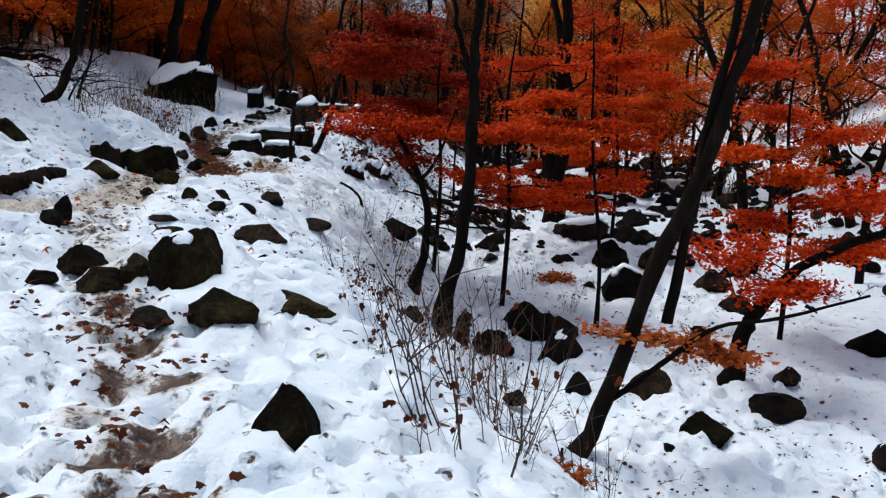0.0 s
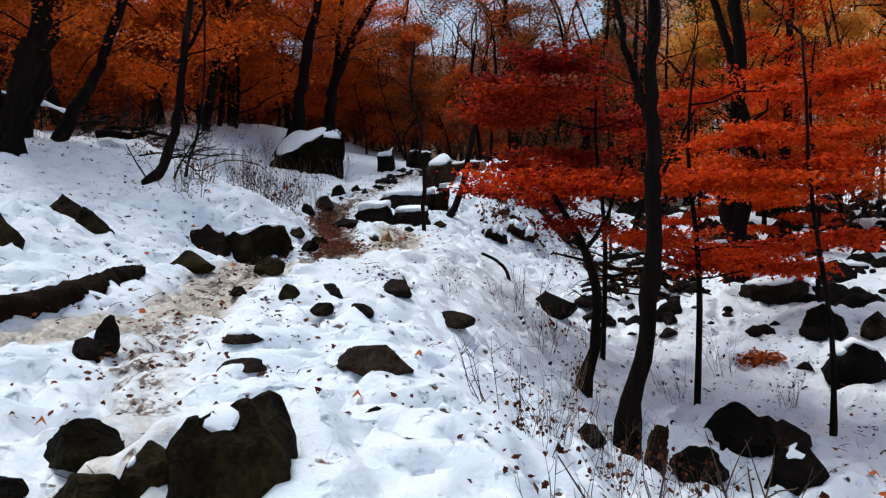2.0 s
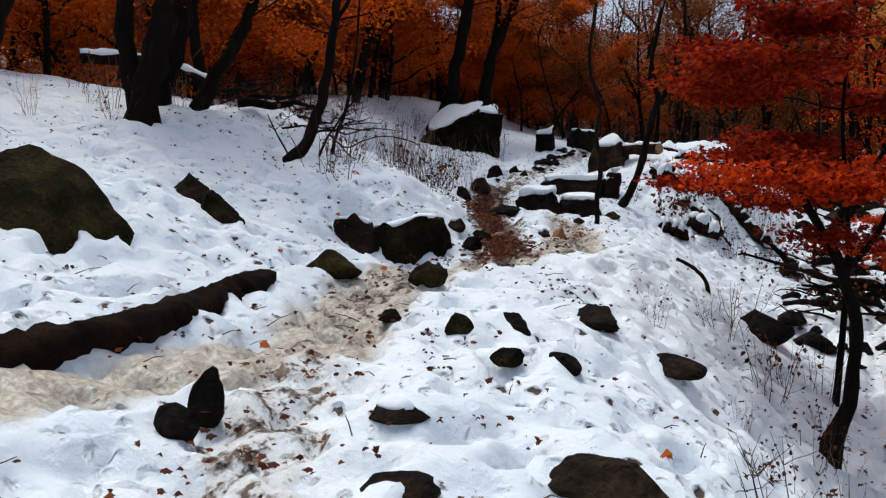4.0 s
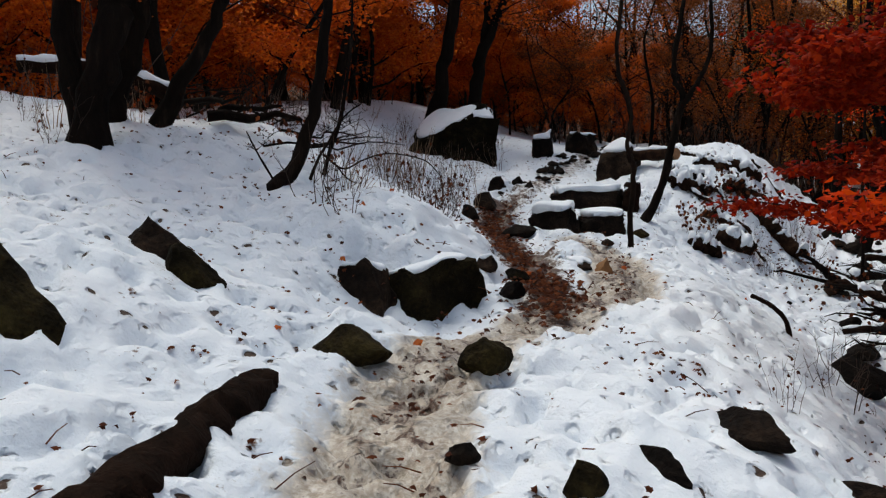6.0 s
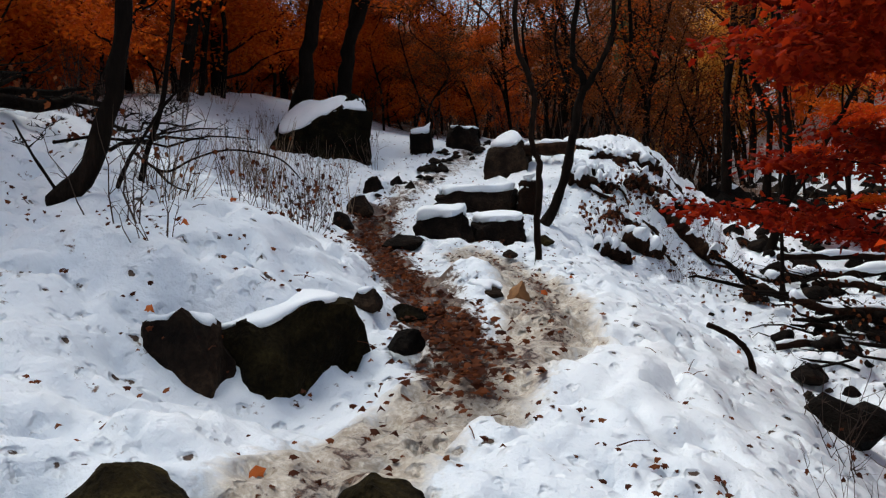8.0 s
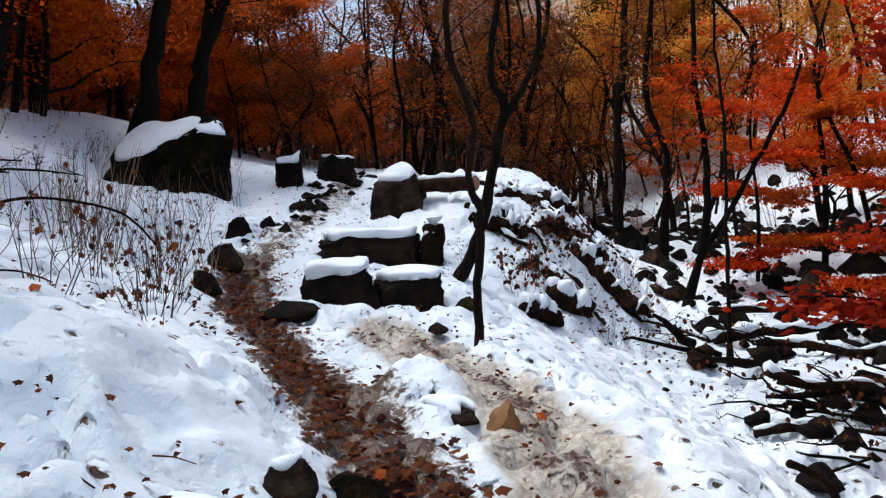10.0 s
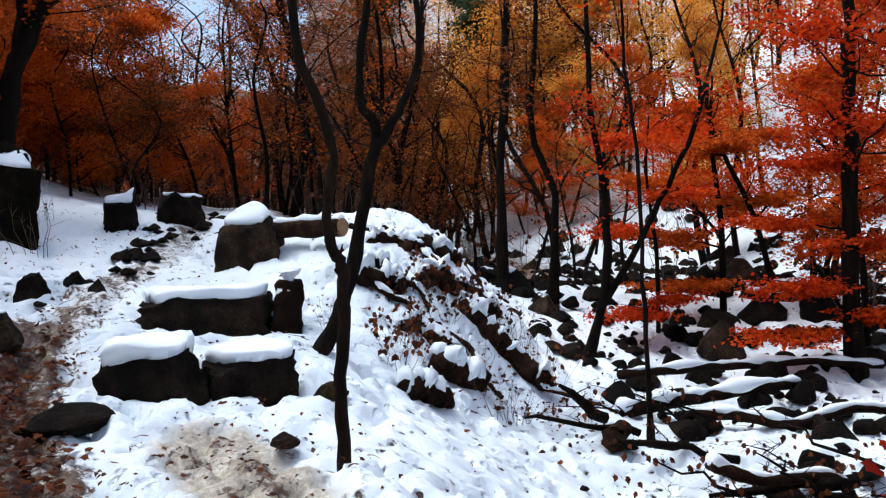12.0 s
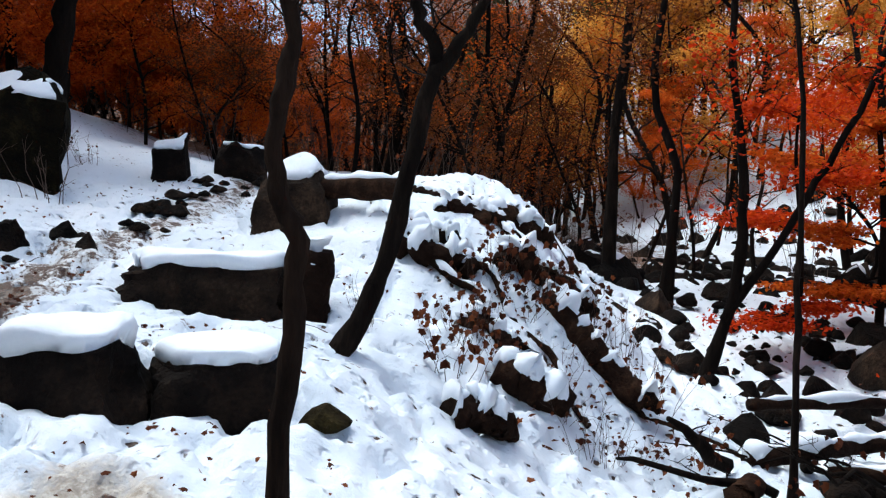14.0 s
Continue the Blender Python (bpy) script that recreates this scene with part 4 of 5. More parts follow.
# the red maple over the bank, in flat layers of leaves
def layered_maple(name, foot, limbs, label, material, trunk_r, seed, per=46, size=0.075, near=False):
    rng = random.Random(seed)
    foot = Vector(foot)
    root = new(name)
    root.location = foot
    g = Geo()
    top = max(l[2] for l in limbs) - foot.z
    trunk = round_path([(0, 0, -0.3), (0.06, 0.03, top * 0.4), (-0.05, 0.08, top * 0.8), (0.05, 0.1, top * 1.1)], 5)
    n = len(trunk) - 1
    g.tube(trunk, [trunk_r * (1 - 0.75 * k / n) for k in range(n + 1)], 8, 0.05, rng)
    part("trunk", g, BARK, root)
    for lx, ly, lz, wide, *dens in limbs:
        end = Vector((lx, ly, lz)) - foot
        at = trunk[max(2, min(n - 1, int(n * max(0.25, min(0.95, (end.z - 0.3) / (top * 1.1))))))]
        line = wander(at, end, 7, 0.022, rng)
        b, leaves = Geo(), Geo()
        b.tube(line, [max(trunk_r * 0.32 * (1 - k / 8.0), 0.005) for k in range(8)], 5, cap=False)
        for _ in range(16):
            f = 0.45 + 0.55 * rng.random() ** 0.7
            k = f * 7
            p = line[min(int(k), 6)].lerp(line[min(int(k) + 1, 7)], k % 1)
            a = rng.uniform(0, 6.283)
            ln = wide * rng.uniform(0.4, 1.0)
            q = wander(p, p + Vector((math.cos(a) * ln, math.sin(a) * ln, rng.uniform(-0.12, 0.12) * wide)), 3, 0.05, rng)
            b.tube(q, [0.007, 0.005, 0.004, 0.002], 3, cap=False)
            for _ in range(int(per * dens[0]) if dens else per):
                s = rng.random() * 3
                c = q[min(int(s), 2)].lerp(q[min(int(s) + 1, 3)], s % 1)
                c = c + Vector((rng.gauss(0, 0.13), rng.gauss(0, 0.13), rng.gauss(-0.02, 0.035)))
                leaves.leaf(c, (rng.gauss(0, 1), rng.gauss(0, 1), rng.gauss(-0.55, 0.35)), (rng.gauss(0, 0.4), rng.gauss(0, 0.4), 1), size * rng.uniform(0.65, 1.25), near)
        limb = part("limb", b, BARK, root)
        part("leaves", leaves, material, limb)
    return tagged(root, label, "tree")


layered_maple("maple_tree", (0.9, 13.9, -0.4), (
    (-1.2, 12.2, 2.35, 0.8), (-0.6, 13.2, 2.45, 0.9), (0.2, 13.0, 2.3, 0.9), (0.9, 12.7, 2.4, 0.9), (1.7, 12.9, 2.35, 0.95), (2.5, 13.2, 2.5, 0.9),
    (1.2, 14.6, 1.5, 0.8), (2.2, 14.4, 1.35, 0.7), (0.3, 14.3, 1.75, 0.7), (3.0, 13.8, 1.7, 0.8), (1.6, 13.3, 2.9, 0.8), (2.7, 13.4, 3.5, 0.6)),
    "red maple with flat layers of bright leaves over the bank", LEAF_RED, 0.045, 31, 90)
layered_maple("maple_tree", (-0.2, 14.9, 0.1), (
    (-1.5, 13.4, 3.5, 0.8), (-1.8, 14.3, 3.4, 0.7), (-1.3, 15.2, 3.6, 0.8), (-0.8, 13.6, 3.9, 0.8), (0.4, 15.6, 3.4, 0.9), (-0.6, 15.8, 2.9, 0.7), (0.8, 16.8, 2.6, 0.8), (-0.9, 16.4, 3.8, 0.8),
    (-2.25, 15.3, 2.4, 0.28, 0.28), (-1.6, 15.4, 2.75, 0.35, 0.3), (-1.2, 16.2, 2.3, 0.45, 0.35), (-1.7, 14.9, 3.85, 0.5, 0.7)),
    "dark red maple leaning over the trail's bank", LEAF_DEEP, 0.04, 32, 110, 0.07, True)
layered_maple("maple_tree", (4.9, 13.0, -0.6), (
    (3.9, 12.6, 2.2, 0.8), (4.8, 12.3, 1.9, 0.9), (5.6, 12.5, 1.5, 0.9), (6.2, 13.0, 1.0, 0.9), (5.3, 11.9, 0.9, 0.8), (4.5, 13.5, 1.3, 0.9), (6.8, 13.6, 1.7, 1.0), (5.0, 13.8, 2.9, 0.9), (4.2, 12.9, 3.4, 0.8), (6.0, 13.6, 2.6, 0.9)),
    "red maple with drooping layers above the stream bed", LEAF_RED, 0.045, 33, 85)
layered_maple("maple_tree", (3.4, 18.4, 0.4), (
    (1.8, 17.6, 1.5, 0.9), (2.4, 17.2, 2.4, 1.0), (1.2, 18.0, 3.0, 1.0), (3.0, 17.6, 3.4, 1.0), (3.8, 18.8, 2.6, 1.0), (1.0, 18.6, 4.2, 1.0), (2.6, 19.0, 4.6, 1.0), (4.4, 18.0, 3.8, 1.0)),
    "red maple beside a thick forked tree", LEAF_RED, 0.045, 34, 85)
layered_maple("maple_tree", (5.0, 25.4, 1.1), (
    (3.0, 24.6, 1.9, 0.8), (3.4, 24.8, 2.6, 0.9), (4.2, 24.2, 3.2, 1.0), (5.2, 24.3, 3.7, 1.0), (3.8, 24.9, 4.4, 1.0), (5.4, 25.0, 5.0, 1.1), (4.6, 24.3, 2.2, 0.8), (3.2, 25.3, 3.6, 0.9), (6.2, 25.0, 4.2, 1.1)),
    "bright red maple among the stones of the stream bed", LEAF_RED, 0.07, 36, 90, 0.085)
layered_maple("maple_tree", (2.6, 27.6, 1.6), (
    (1.9, 27.0, 2.1, 0.8), (2.8, 27.0, 2.4, 0.7), (1.6, 27.3, 3.6, 0.8), (2.9, 27.2, 4.2, 0.9), (2.0, 27.8, 5.2, 0.9)),
    "slim red maple among the stones of the stream bed", LEAF_RED, 0.05, 37, 60, 0.085)
layered_maple("maple_tree", (4.6, 29.0, 1.9), (
    (3.4, 28.6, 2.5, 1.0), (2.8, 28.9, 4.6, 1.0), (4.4, 28.4, 5.3, 1.2), (5.6, 28.8, 4.2, 1.2), (4.8, 29.8, 6.2, 1.2), (3.6, 29.6, 3.6, 0.9), (6.2, 29.4, 5.6, 1.2)),
    "orange-red maple in the stream bed", LEAF_ORANGE, 0.08, 35, 110, 0.10)


# ---- the wood: a few kinds of tree, repeated ----
def wood_tree(seed, height, r, leaf, per, size, limbs, reach, label, flat=0.35, length=1.7, start=0.3):
    rng = random.Random(seed)
    root = new("tree")
    line = round_path([(0, 0, -0.4), (rng.gauss(0, 0.45), rng.gauss(0, 0.45), height * 0.22), (rng.gauss(0, 0.9), rng.gauss(0, 0.9), height * 0.5),
                       (rng.gauss(0, 0.9), rng.gauss(0, 0.9), height * 0.78), (rng.gauss(0, 1.1), rng.gauss(0, 1.1), height)], 4)
    n = len(line) - 1
    g, b, tips = Geo(), Geo(), []
    g.tube(line, [r * (1 - 0.85 * k / n) * (1.3 if k == 0 else 1) for k in range(n + 1)], 7, 0.06, rng)
    part("trunk", g, BARK, root)
    boughs(b, line, r, rng, start, limbs, length, 0.55, 3, tips)
    part("branchwork", b, BARK if leaf is not LEAF_RUST else BARK_BROWN, root)
    if per:
        c = Geo()
        pick = [t for t in tips if rng.random() < min(1.0, per)]
        foliage(c, pick, rng, max(1, int(per)), size, flat, reach)
        part("crown", c, leaf, root)
    return tagged(root, label, "tree", "trees of the wood")


KINDS = {
    "bare": [wood_tree(50 + i, 10 + i, 0.09 + 0.025 * i, LEAF_RUST, 0.5, 0.11, 22, 0.3, "bare dark tree with a few brown leaves", start=0.18) for i in range(4)],
    "rust": [wood_tree(60 + i, 6 + i, 0.075, LEAF_RUST, 9, 0.11, 22, 0.4, "dark tree with rust-brown autumn leaves", start=0.06, length=2.0) for i in range(3)],
    "orange": [wood_tree(70 + i, 5 + i, 0.07, LEAF_ORANGE, 12, 0.10, 20, 0.34, "small tree with glowing orange leaves", start=0.1, length=1.9) for i in range(3)],
    "thin": [wood_tree(65 + i, 6.5 + i, 0.075, LEAF_BROWN, 4, 0.10, 22, 0.4, "slim tree with sparse rust-brown leaves", start=0.15, length=2.0) for i in range(3)],
    "red": [wood_tree(75 + i, 4.5 + i, 0.06, LEAF_RED, 11, 0.09, 18, 0.3, "small maple with red-orange leaves", start=0.2, length=1.8) for i in range(2)],
    "sunlit_gold": [wood_tree(80 + i, 9 + i, 0.1, LEAF_SUNLIT, 8, 0.14, 18, 0.45, "tree on the far slope with sunlight painted gold into its leaves", start=0.15) for i in range(2)],
    "pine": [wood_tree(90, 11, 0.14, LEAF_PINE, 10, 0.2, 18, 0.4, "green pine standing far up the slope", start=0.4)],
}
USED = {}


def plant(kind, x, y, scale, rng):
    src = KINDS[kind][rng.randrange(len(KINDS[kind]))]
    m = pose(x, y, float(land(x, y)) - 0.05, rng.gauss(0, 7), rng.gauss(0, 7), rng.uniform(0, 360))
    ob = src if src.name not in USED else copy_thing(src, m)
    USED[src.name] = True
    ob.matrix_basis = m @ Matrix.Diagonal((scale, scale, scale * rng.uniform(0.9, 1.15), 1))


def grove(seed, kind, count, x0, x1, y0, y1, scale, gap=1.0, ok=None):
    rng = random.Random(seed)
    have = []
    for _ in range(count * 12):
        if len(have) >= count:
            break
        x, y = rng.uniform(x0, x1), rng.uniform(y0, y1)
        if any((x - a) ** 2 + (y - b) ** 2 < gap * gap for a, b in have) or (ok and not ok(x, y)):
            continue
        have.append((x, y))
        plant(kind, x, y, scale * rng.uniform(0.75, 1.25), rng)


CLEAR = lambda x, y: not (-10.5 < x < -1.0 and y < 31) and not (abs(x + 5.5) < 1.2 and y < 40)
grove(1, "rust", 34, -27, -10.8, 17, 44, 1.0, 1.6, CLEAR)
grove(2, "bare", 24, -28, -10.0, 15, 48, 1.0, 1.7, CLEAR)
grove(3, "orange", 22, -24, -11, 22, 44, 0.9, 1.8, CLEAR)
grove(4, "thin", 13, -14, 1, 34, 50, 0.75, 1.7, CLEAR)
grove(5, "bare", 34, -16, 6, 37, 62, 0.85, 1.6, CLEAR)
grove(6, "thin", 12, -14, -1, 33, 44, 0.7, 1.9, CLEAR)
grove(19, "rust", 10, -14, -5, 36, 52, 0.6, 2.2, CLEAR)
grove(20, "orange", 8, -14, -7.2, 32, 42, 0.75, 1.8, CLEAR)
grove(21, "bare", 18, -4.5, 4.5, 33, 47, 0.65, 1.4)
grove(22, "sunlit_gold", 14, 5, 26, 38, 60, 0.95, 2.0)
grove(23, "thin", 8, -7, 3, 40, 54, 0.9, 2.2, CLEAR)
grove(7, "bare", 40, 3.5, 30, 25, 60, 0.85, 1.5)
grove(8, "orange", 13, 5, 28, 26, 58, 0.85, 1.8)
grove(12, "bare", 26, 5.5, 24, 10, 28, 0.75, 1.6)
grove(13, "pine", 4, 0, 12, 58, 74, 1.1, 3.0)
grove(14, "bare", 9, -30, -12, 0, 16, 1.0, 2.4)
grove(15, "rust", 16, -28, -12, 5, 19, 1.0, 1.9)
grove(17, "red", 7, 5.5, 20, 26, 40, 0.9, 2.0)


def far_woods(seed, count, leaf, per, box, label, high=(7, 12), ok=None):
    """Distant wood: many slim trees in one mesh of stems and one of leaves."""
    rng = random.Random(seed)
    stems, leaves = Geo(), Geo()
    for _ in range(count):
        x, y = rng.uniform(box[0], box[1]), rng.uniform(box[2], box[3])
        z, h = float(land(x, y)), rng.uniform(*high)
        line = round_path([(x, y, z - 0.3), (x + rng.gauss(0, 0.3), y, z + h * 0.4), (x + rng.gauss(0, 0.7), y + rng.gauss(0, 0.5), z + h)], 3)
        n = len(line) - 1
        r = rng.uniform(0.06, 0.16)
        stems.tube(line, [r * (1 - 0.85 * k / n) for k in range(n + 1)], 5, cap=False)
        tips = []
        boughs(stems, line, r, rng, 0.25, 9, 2.2, 0.6, 2, tips)
        foliage(leaves, tips, rng, per, 0.17, 0.5, 0.5)
    root = new("far_woods")
    tagged(part("bare_stems", stems, BARK_BROWN, root), kind="stuff")
    tagged(part("foliage", leaves, leaf, root), kind="stuff")
    return tagged(root, label, "woods", kind="stuff")


far_woods(1, 140, LEAF_BROWN, 4, (-60, -8, 52, 100), "distant brown autumn wood on the hillside")
far_woods(2, 170, LEAF_BROWN, 4, (-12, 16, 54, 90), "distant thin brown wood on the hillside", (5, 9))
# the gold of this wood is sunlight painted into its leaves
far_woods(3, 260, LEAF_SUNLIT, 5, (3, 64, 50, 100), "distant autumn wood on the slope, its leaves painted gold as if sunlit")
far_woods(4, 60, LEAF_RUST, 4, (-60, -28, 0, 52), "distant brown autumn wood on the hillside")
far_woods(5, 60, LEAF_ORANGE, 3, (24, 60, 0, 50), "distant orange autumn wood on the slope")


# ---- undergrowth ----
def stalk_tuft(seed, count, height, material, lean=0.25, radius=0.0035, spread=0.16, leaves=0, leaf_size=0.05, forks=0):
    rng = random.Random(seed)
    root = new("dry_shrub" if leaves or forks else "grass_tuft")
    g, lv = Geo(), Geo()
    for _ in range(count):
        a, s = rng.uniform(0, 6.283), spread * math.sqrt(rng.random())
        p = Vector((math.cos(a) * s, math.sin(a) * s, -0.06))
        h = height * rng.uniform(0.5, 1.1)
        d = Vector((math.cos(a) * lean * rng.random() + rng.gauss(0, 0.1), math.sin(a) * lean * rng.random() + rng.gauss(0, 0.1), 1))
        q = wander(p, p + d * h, 4, 0.025, rng)
        g.tube(q, [radius * k for k in (1.3, 1.1, 0.9, 0.7, 0.35)], 3, cap=False)
        ends = [q[2], q[3], q[4]]
        for _ in range(forks):
            k = rng.randrange(1, 4)
            e = q[k] + Vector((rng.gauss(0, 0.5), rng.gauss(0, 0.5), rng.uniform(0.1, 0.9))) * h * 0.35
            g.tube(wander(q[k], e, 3, 0.05, rng), [radius * 0.8, radius * 0.6, radius * 0.5, radius * 0.25], 3, cap=False)
            ends.append(e)
        for _ in range(leaves):
            e = rng.choice(ends)
            lv.leaf(e + Vector((rng.gauss(0, 0.02), rng.gauss(0, 0.02), 0)), (rng.gauss(0, 0.6), rng.gauss(0, 0.6), -1), (rng.gauss(0, 1), rng.gauss(0, 1), 0.3), leaf_size * rng.uniform(0.6, 1.3), True, 0.4)
    part("stalk", g, material, root)
    if leaves:
        part("leaves", lv, LEAF_DRY, root)
    return root


TUFTS = {
    "grass": [stalk_tuft(400 + i, 13, 0.75, STRAW, 0.35, 0.003) for i in range(2)],
    "bush": [stalk_tuft(410 + i, 9, 0.7, STALK, 0.55, 0.003, 0.16, 1, 0.05, 3) for i in range(3)],
    "leafy": [stalk_tuft(420 + i, 8, 0.5, STALK, 0.7, 0.003, 0.2, 3, 0.05, 3) for i in range(3)],
    "hung": [stalk_tuft(425 + i, 8, 0.55, STALK, 0.8, 0.003, 0.22, 4, 0.075, 2) for i in range(3)],
    "twigs": [stalk_tuft(430 + i, 7, 0.8, STALK, 0.5, 0.005, 0.25, 0, 0, 3) for i in range(2)],
}
TUFT_LABEL = {"grass": "tuft of tall dry straw-coloured grass in snow", "bush": "thin dry shrub with a few curled leaves", "leafy": "low dry shrub hung with curled brown leaves", "hung": "low shrub hung with big curled brown leaves", "twigs": "bare dark twigs sticking out of the snow"}


def tuft(kind, x, y, scale, rng):
    src = TUFTS[kind][rng.randrange(len(TUFTS[kind]))]
    m = pose(x, y, float(land(x, y)), rng.gauss(0, 6), rng.gauss(0, 6), rng.uniform(0, 360))
    ob = src if src.name not in USED else copy_thing(src, m)
    USED[src.name] = True
    ob.matrix_basis = m @ Matrix.Diagonal((scale, scale, scale * rng.uniform(0.85, 1.2), 1))
    tagged(ob, TUFT_LABEL[kind], "grass" if kind == "grass" else "shrub", TUFT_LABEL[kind])


rng = random.Random(77)
for kind, x, y, s in (("bush", -5.84, 14.88, 1.0), ("grass", -5.84, 14.9, 0.9), ("twigs", -5.85, 14.1, 1.0), ("twigs", -5.5, 13.8, 0.6), ("grass", -7.8, 21.1, 1.3), ("grass", -7.7, 22.1, 1.4),
                      ("grass", -7.0, 22.2, 1.2), ("bush", -6.45, 20.0, 1.2), ("leafy", -6.3, 19.3, 1.1), ("bush", -6.0, 18.5, 1.2), ("leafy", -5.75, 17.6, 1.0), ("bush", -5.6, 17.0, 1.1), ("leafy", -5.5, 16.5, 0.8),
                      ("bush", -6.2, 17.4, 1.2), ("bush", -5.9, 16.2, 1.1), ("grass", -6.5, 18.2, 1.2), ("grass", -6.9, 19.6, 1.3), ("bush", -7.2, 20.3, 1.2), ("twigs", -6.6, 16.0, 1.0), ("grass", -6.3, 20.8, 1.3),
                      ("leafy", -0.49, 6.3, 0.7), ("leafy", -0.2, 5.6, 0.8), ("leafy", 0.1, 4.3, 0.8), ("bush", 0.4, 5.4, 1.1), ("bush", 0.5, 6.0, 1.2),
                      ("twigs", -0.9, 8.7, 0.7), ("twigs", 0.25, 4.9, 1.2), ("bush", 0.2, 7.6, 1.1), ("twigs", 0.3, 6.6, 1.2), ("leafy", 0.2, 10.9, 0.8), ("leafy", 0.5, 11.3, 0.9), ("bush", 0.8, 10.4, 1.0), ("grass", -0.6, 9.6, 0.8),
                      ("leafy", -0.9, 10.6, 0.6), ("leafy", -0.6, 12.3, 0.8), ("bush", -0.9, 13.4, 1.0), ("leafy", -0.8, 14.2, 0.9), ("bush", -0.3, 14.8, 1.0), ("twigs", -1.2, 15.2, 0.8), ("bush", 2.0, 14.2, 0.9), ("bush", 1.4, 15.2, 0.9)):
    tuft(kind, x, y, s, rng)
for _ in range(24):                     # dry growth on the mound
    x, y = rng.uniform(-2.6, -0.4), rng.uniform(22.3, 24.5)
    tuft(rng.choice(("hung", "hung", "bush")), x, y, rng.uniform(0.6, 1.1), rng)
for _ in range(60):                     # sparse twigs over the slope, the bank and the crest
    x, y = rng.uniform(-12, -6.5), rng.uniform(13, 30)
    tuft(rng.choice(("twigs", "grass", "bush")), x, y, rng.uniform(0.5, 1.1), rng)
for _ in range(110):                    # tall thickets behind the crest and over the far bank
    x, y = rng.choice(((rng.uniform(-22, -11.5), rng.uniform(15, 40)), (rng.uniform(6, 22), rng.uniform(14, 46)), (rng.uniform(-12, 2), rng.uniform(33, 48))))
    tuft("bush", x, y, rng.uniform(2.0, 3.6), rng)
for _ in range(40):
    y = rng.uniform(3, 24)
    x = float(ease(y, PATH_X)) + rng.uniform(1.6, 4.5)
    if not 14.0 < y < 22.3 or x > 0.4:
        tuft(rng.choice(("twigs", "bush", "leafy")), x, y, rng.uniform(0.4, 0.9), rng)


# ---- fallen wood ----
def log(name, pts, r0, r1, label, seed, snow=0.0, sawn=False, ragged=0.1):
    rng = random.Random(seed)
    root = new(name)
    base = Vector(pts[0])
    root.location = base
    line = [p - base + Vector((rng.gauss(0, r0 * 0.04), rng.gauss(0, r0 * 0.04), rng.gauss(0, r0 * 0.04))) for p in round_path(pts, 8)]
    n = len(line) - 1
    g = Geo()
    radii = [(r0 + (r1 - r0) * k / n) * (1 + 0.12 * noise.noise((k * 0.45, seed * 3.1, 0.0))) for k in range(n + 1)]
    g.tube(line, radii, 12, ragged * 0.4, rng)
    for k, v in enumerate(g.v):          # splits and broken bark
        r = radii[min(k // 12, n)]
        g.v[k] = v + noise.noise_vector(Vector((v.x, v.y * 0.3, v.z)) * (0.5 / r)) * r * (0.15 + 0.5 * ragged) + noise.noise_vector(Vector((v.x, v.y * 0.25, v.z)) * (1.6 / r)) * r * ragged
    part("bark", g, LOGWOOD, root)
    if snow:
        s = Geo()
        top = [p + Vector((0, 0, r * 0.75 + snow * 0.2)) for p, r in zip(line, radii)]
        s.tube(top, [(r * 0.62 + snow * 0.4) * max(0.04, 0.7 + 1.3 * noise.noise((k * 0.35, seed * 1.7, 5.0))) for k, r in enumerate(radii)], 8, 0.07, rng)
        part("snow_cap", s, SNOW, root, "ridge of white snow")
    if sawn:
        e = Geo()
        d = (line[0] - line[1]).normalized()
        e.tube([line[0], line[0] + d * 0.012], [r0 * 0.94, r0 * 0.9], 14)
        part("cut_end", e, SAWN, root, "pale sawn end of the log")
    return tagged(root, label, "log")


def on(x, y, up=0.0):
    return (x, y, float(land(x, y)) + up)


log("fallen_log", (on(-4.62, 6.6, -0.06), on(-4.48, 7.6, -0.05), on(-4.4, 8.2, -0.04), on(-4.36, 8.7, -0.02), on(-4.32, 9.2, 0.0), on(-4.4, 9.7, 0.0), on(-4.48, 10.2, -0.02), on(-4.56, 10.65, -0.05)), 0.10, 0.13, "dark rotten log lying along the trail's edge", 1, ragged=0.34)
log("fallen_log", (on(0.0, 23.0, 0.1), on(0.7, 23.1, 0.2), on(1.3, 23.5, 0.12), on(2.1, 23.5, 0.2), on(2.9, 23.9, 0.1)), 0.09, 0.06, "dark fallen log with snow along it", 2, 0.06)
log("fallen_log", (on(0.7, 22.9, 0.1), on(1.2, 22.5, 0.18), on(1.8, 22.3, 0.1), on(2.7, 22.5, 0.16), on(3.6, 22.3, 0.08), on(5.2, 21.6, 0.1)), 0.07, 0.045, "dark fallen log with snow along it", 3, 0.05)
log("fallen_log", (on(0.4, 23.9, 0.3), on(1.4, 24.2, 0.3), on(2.4, 24.6, 0.2), on(3.5, 24.4, 0.25), on(4.6, 24.5, 0.1)), 0.065, 0.045, "dark fallen log with snow along it", 4, 0.05)
log("fallen_log", (on(-0.4, 22.15, 0.1), on(-0.1, 22.55, 0.1)), 0.13, 0.11, "short rotten brown log half buried in snow", 5, ragged=0.3)
log("fallen_log", (on(-3.0, 24.7, 0.32), on(-3.8, 25.2, 0.3), on(-4.4, 25.6, 0.3)), 0.13, 0.12, "sawn log under snow on the mound", 6, 0.08, True)
